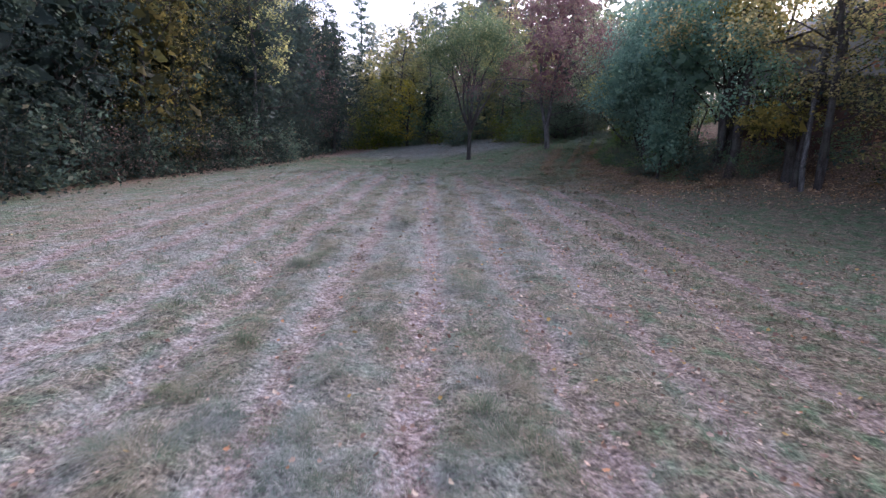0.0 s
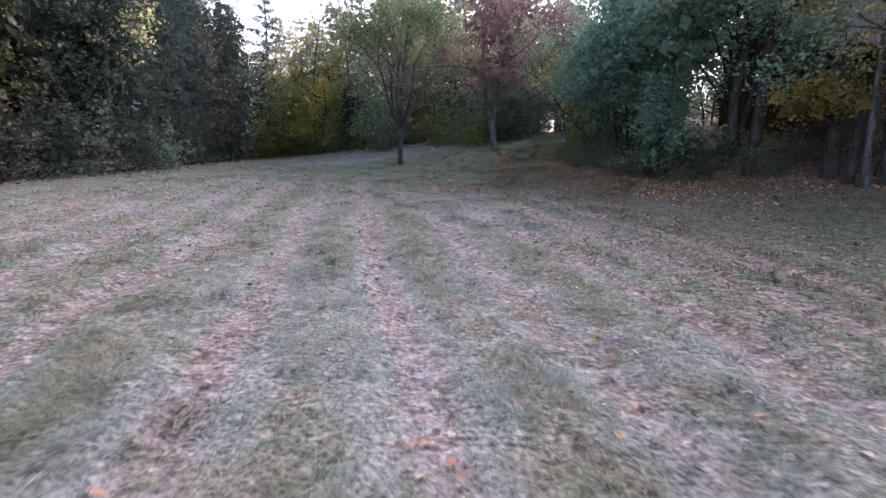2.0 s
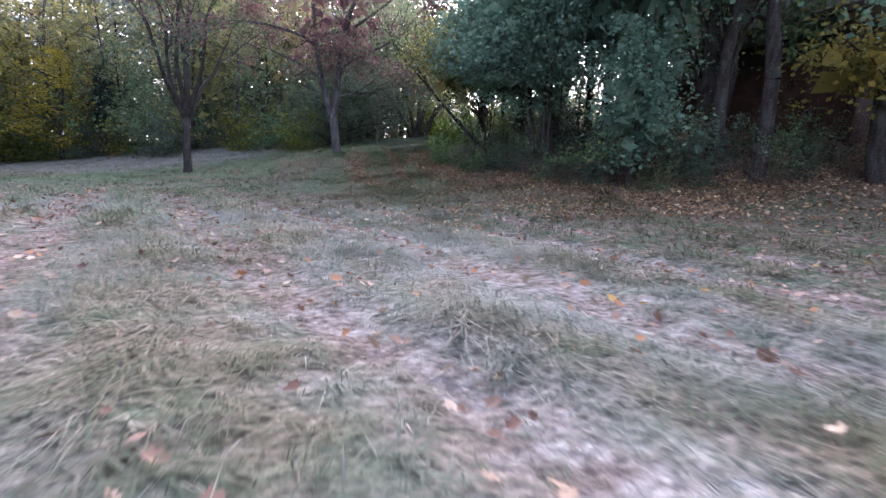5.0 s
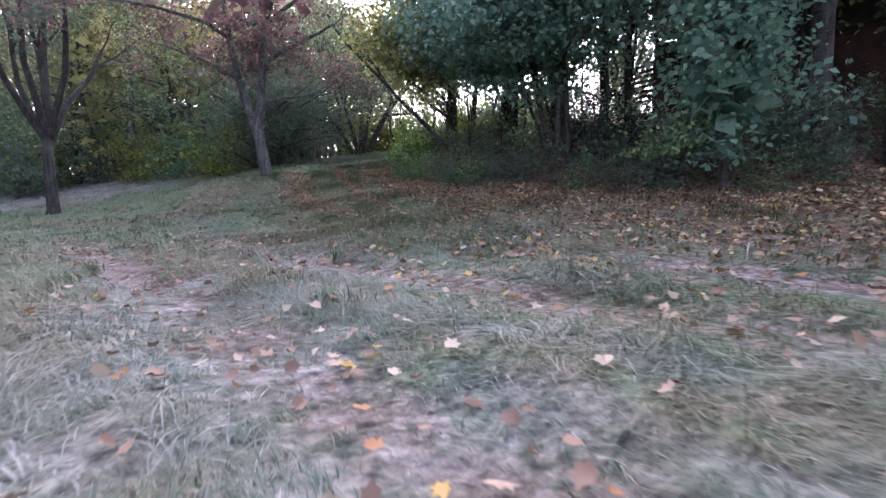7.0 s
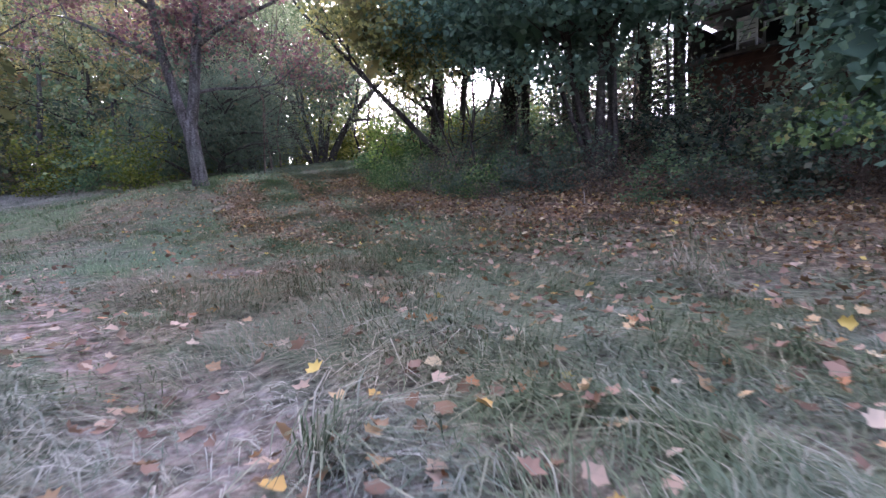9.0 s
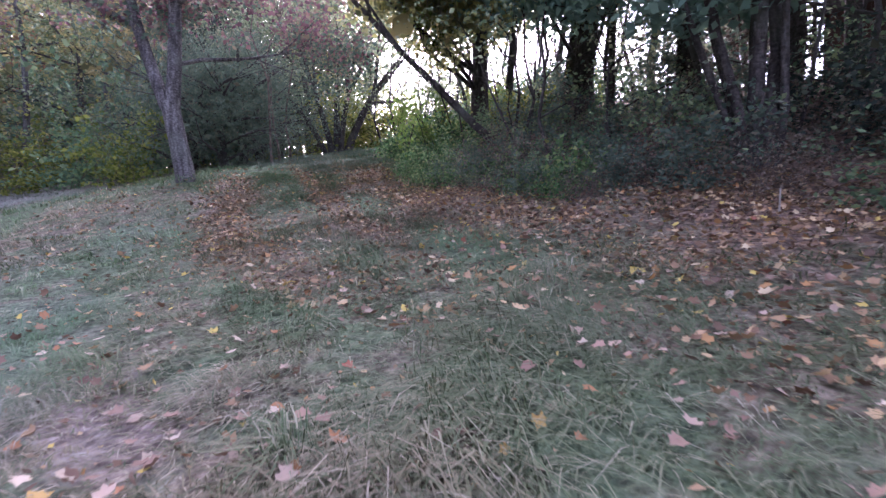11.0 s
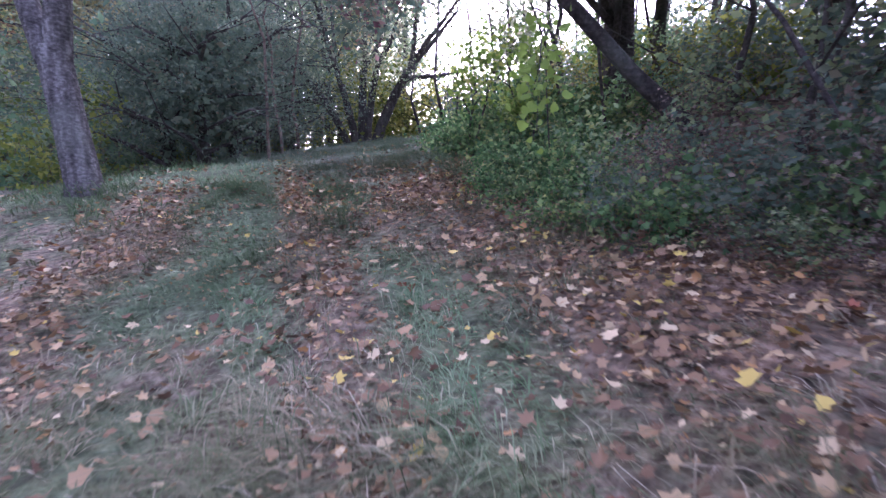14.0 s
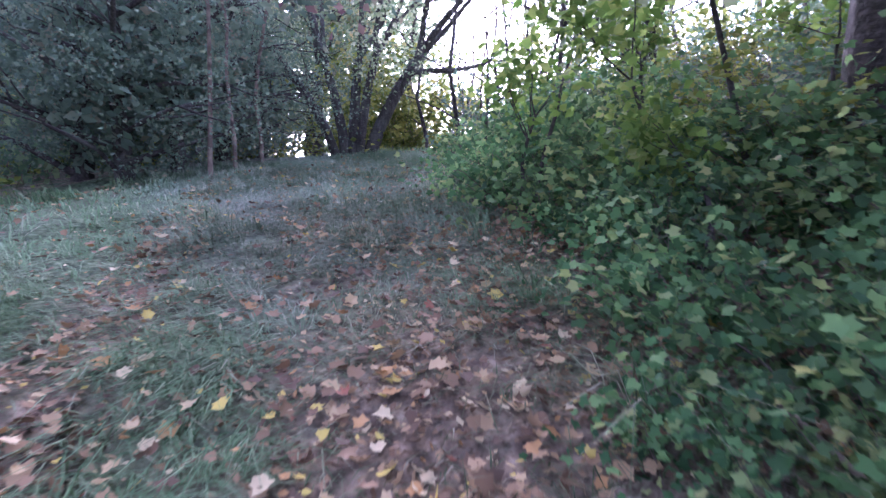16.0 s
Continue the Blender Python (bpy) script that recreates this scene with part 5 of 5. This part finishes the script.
def litter():
    g = np.random.default_rng(301)
    x, y = scatter(g, 84000, (5, 33), (19, 62))
    keep = (g.uniform(size=len(x)) < litter_at(x, y) * (1.0 - 0.5 * step(52, 58, y))) & (x < thicket_edge(y) + 2.5)
    x, y = x[keep], y[keep]
    tagged(fallen_leaves("leaf_litter", x, y, 0.068, g, True, 0.085), "brown, tan and yellow fallen maple leaves strewn over the grass", "leaf litter", kind="stuff")
    x, y = scatter(g, 110000, (6, 40), (17, 60))
    keep = (g.uniform(size=len(x)) < 0.06 + 0.94 * litter_at(x, y)) & (np.abs(x - swath(y)) < 3.6) & (x < thicket_edge(y) + 1)
    tagged(fallen_leaves("leaf_crumbs", x[keep], y[keep], 0.045, g, "crumb", 0.04), "torn brown bits of old leaves among the grass", "leaf litter", kind="stuff")
    x, y = scatter(g, 76000, (6, 6), (28, 36))
    keep = (g.uniform(size=len(x)) < litter_at(x, y) * 0.75) & (x > swath(y) + 8.0)
    tagged(fallen_leaves("leaf_litter", x[keep], y[keep], 0.11, g, False, 0.08, L_CARPET), "orange-brown fallen leaves below the trees on the bank", "leaf litter", kind="stuff")
    x, y = scatter(g, 27000, (-12, 4), (15, 45))
    furrow = (0.3 + 1.5 * row_wave(x, y) ** 4) * (1 - 0.55 * step(38, 43, y))
    keep = g.uniform(size=len(x)) < (0.1 + 0.7 * step(-2, 8, x + 0.12 * (y - 20)) + 0.9 * step(32, 36, y)) * furrow
    tagged(fallen_leaves("scattered_leaves", x[keep], y[keep], 0.068, g, True, 0.08, L_LOOSE), "single pale and orange leaves scattered on the frosted grass", "fallen leaves", kind="stuff")


# ---- grass ----


def swath(y):
    """The middle of the strip of grass that is built blade by blade."""
    return np.interp(y, [0, 17, 25, 32.5, 39.5, 44.5, 50, 54, 62], [4.2, 2.2, 2.4, 4.0, 7.0, 9.5, 12.4, 14.6, 18.5])


def blades(name, x, y, height, width, gen, lean=0.9, frosted=1.0, tone=None, way=None):
    """Bent blades of grass, widest at the bend."""
    n = len(x)
    z = ground_z(x, y) - 0.01
    c = np.stack([x, y, z], 1)
    a = gen.uniform(0, 2 * math.pi, n) * 0.6 + value_noise(x * 0.7, y * 0.7, 21) * 7.0 if way is None else way + gen.normal(size=n) * 0.75
    d = np.stack([np.cos(a), np.sin(a), np.zeros(n)], 1)
    s = np.stack([-np.sin(a), np.cos(a), np.zeros(n)], 1)
    h = (height * gen.uniform(0.55, 1.4, n))[:, None]
    w = (width * gen.uniform(0.7, 1.3, n))[:, None]
    le = (lean * gen.uniform(0.35, 1.5, n))[:, None]
    up = np.array([[0, 0, 1.0]])
    mid = c + up * h * np.maximum(0.3, 0.75 - 0.2 * le) + d * h * le * 0.4
    tip = c + up * h * np.maximum(0.18, 1.0 - 0.38 * le) + d * h * le * 1.15
    v = np.stack([c, mid + s * w, tip, mid - s * w], 1).reshape(-1, 3)
    k = np.arange(n)[:, None] * 4
    me = mesh_from(name, v, np.concatenate([k, k + 1, k + 3, k + 3, k + 1, k + 2], 1).ravel(), np.full(2 * n, 3))
    add_floats(me, "frost", np.repeat(frost_at(x, y) * frosted, 4))
    add_floats(me, "lush", np.repeat(np.maximum(lush_at(x, y), 0.2 * (1 - frosted)), 4))
    add_floats(me, "tone", np.repeat(gen.uniform(0, 1, n) if tone is None else tone, 4))
    return part(name, me, BLADES)


def meadow_grass():
    g = np.random.default_rng(401)

    def region(n, lo, hi, near, far, per, spread, keep_rows):
        """Tufts of blades that share a tone and a lean; few on the bare rows and under thick litter."""
        cx, cy = scatter(g, n, lo, hi)
        off = np.abs(cx - swath(cy))
        keep = (off >= near) & (off < far) & (cx < thicket_edge(cy) + 0.4) & (cx > -17)
        bare = row_wave(cx, cy) * rows_at(cx, cy)
        keep &= g.uniform(size=n) > np.clip((bare - 0.66) * 3.0, 0, keep_rows)
        keep &= g.uniform(size=n) > np.maximum(litter_at(cx, cy) * 0.8, 0.12 * step(41, 45, cy))
        keep &= g.uniform(size=n) < 0.35 + 0.9 * step(0.3, 0.6, value_noise(cx * 3.3, cy * 3.3, 33))
        cx, cy = cx[keep], cy[keep]
        m = len(cx)
        x = np.repeat(cx, per) + g.normal(size=m * per) * spread
        y = np.repeat(cy, per) + g.normal(size=m * per) * spread
        hump = 1 - 0.45 * bare[keep]
        tall = np.repeat((value_noise(cx * 1.3, cy * 1.3, 31) ** 2 * 0.14 + 0.05 + 0.03 * step(40, 44, cy)) * g.uniform(0.6, 1.5, m) * hump, per)
        tone = np.repeat(np.clip(0.25 + 0.5 * value_noise(cx * 0.9, cy * 0.9, 35) + g.normal(size=m) * 0.22, 0, 1), per)
        way = np.repeat(value_noise(cx * 0.8, cy * 0.8, 21) * 6.0 + g.normal(size=m) * 0.5, per)
        return x, y, tall, tone, way
    for n, lo, hi, near, far, per, spread, wide, more, lean, label in (
            (235000, (-4, 4), (22, 63), 0, 3.4, 9, 0.035, 0.0034, 1.0, 1.7, "short frosted meadow grass, green and straw coloured"),
            (30000, (2, 29), (16, 56), 0, 2.3, 9, 0.045, 0.0026, 1.1, 1.6, "longer green and frosted grass at the foot of the slope"),
            (70000, (-9, 3), (20, 64), 3.4, 8.5, 7, 0.05, 0.0075, 1.15, 1.4, "frosted meadow grass in low tufts"),
            (34000, (-17, 3), (20, 80), 8.5, 40, 5, 0.09, 0.011, 0.95, 1.1, "meadow grass reaching to the woods")):
        x, y, h, tone, way = region(n, lo, hi, near, far, per, spread, 0.62)
        h = h * (1 + 0.35 * step(28, 34, y) - 0.4 * step(41, 44, y) * step(54, 51, y) - 0.15 * step(51, 54, y))
        tagged(blades("grass", x, y, h * more, np.full(len(x), wide), g, lean, 1.0, tone, way), label, "grass", kind="stuff")


def tufts(spots):
    """Upright tufts of longer, greener grass."""
    g = np.random.default_rng(500)
    x, y, h = [], [], []
    for px, py, n, height in spots:
        r = np.abs(g.normal(size=n)) * (0.11 if n > 130 else 0.075)
        a = g.uniform(0, 2 * math.pi, n)
        x.append(px + r * np.cos(a))
        y.append(py + r * np.sin(a))
        h.append(np.full(n, height))
    x, y, h = (np.concatenate(v) for v in (x, y, h))
    tagged(blades("grass_tufts", x, y, h, np.full(len(x), 0.0035), g, 1.15, 0.6), "upright tufts of longer green grass", "grass tuft", kind="stuff")


litter()
meadow_grass()
g = random.Random(9)
tufts([(5.92, 37.4, 120, 0.26), (0.6, 9.8, 160, 0.2), (4.53, 8.4, 160, 0.2), (0.28, 8.3, 120, 0.17), (1.05, 21.1, 200, 0.2), (1.14, 20.8, 110, 0.17), (-0.1, 19.0, 140, 0.18),
                                 (4.9, 34.7, 160, 0.2), (3.4, 38.6, 120, 0.2), (7.6, 41.3, 110, 0.18), (14.0, 50.0, 50, 0.34), (14.1, 50.9, 70, 0.38), (14.5, 51.9, 60, 0.35), (14.9, 53.0, 60, 0.35), (9.9, 45.6, 120, 0.16), (10.2, 48.0, 120, 0.15), (11.5, 48.3, 140, 0.16), (10.9, 50.2, 140, 0.16)]
      + [(g.uniform(-5, 10), g.uniform(6, 40), 70, g.uniform(0.07, 0.11)) for _ in range(36)])
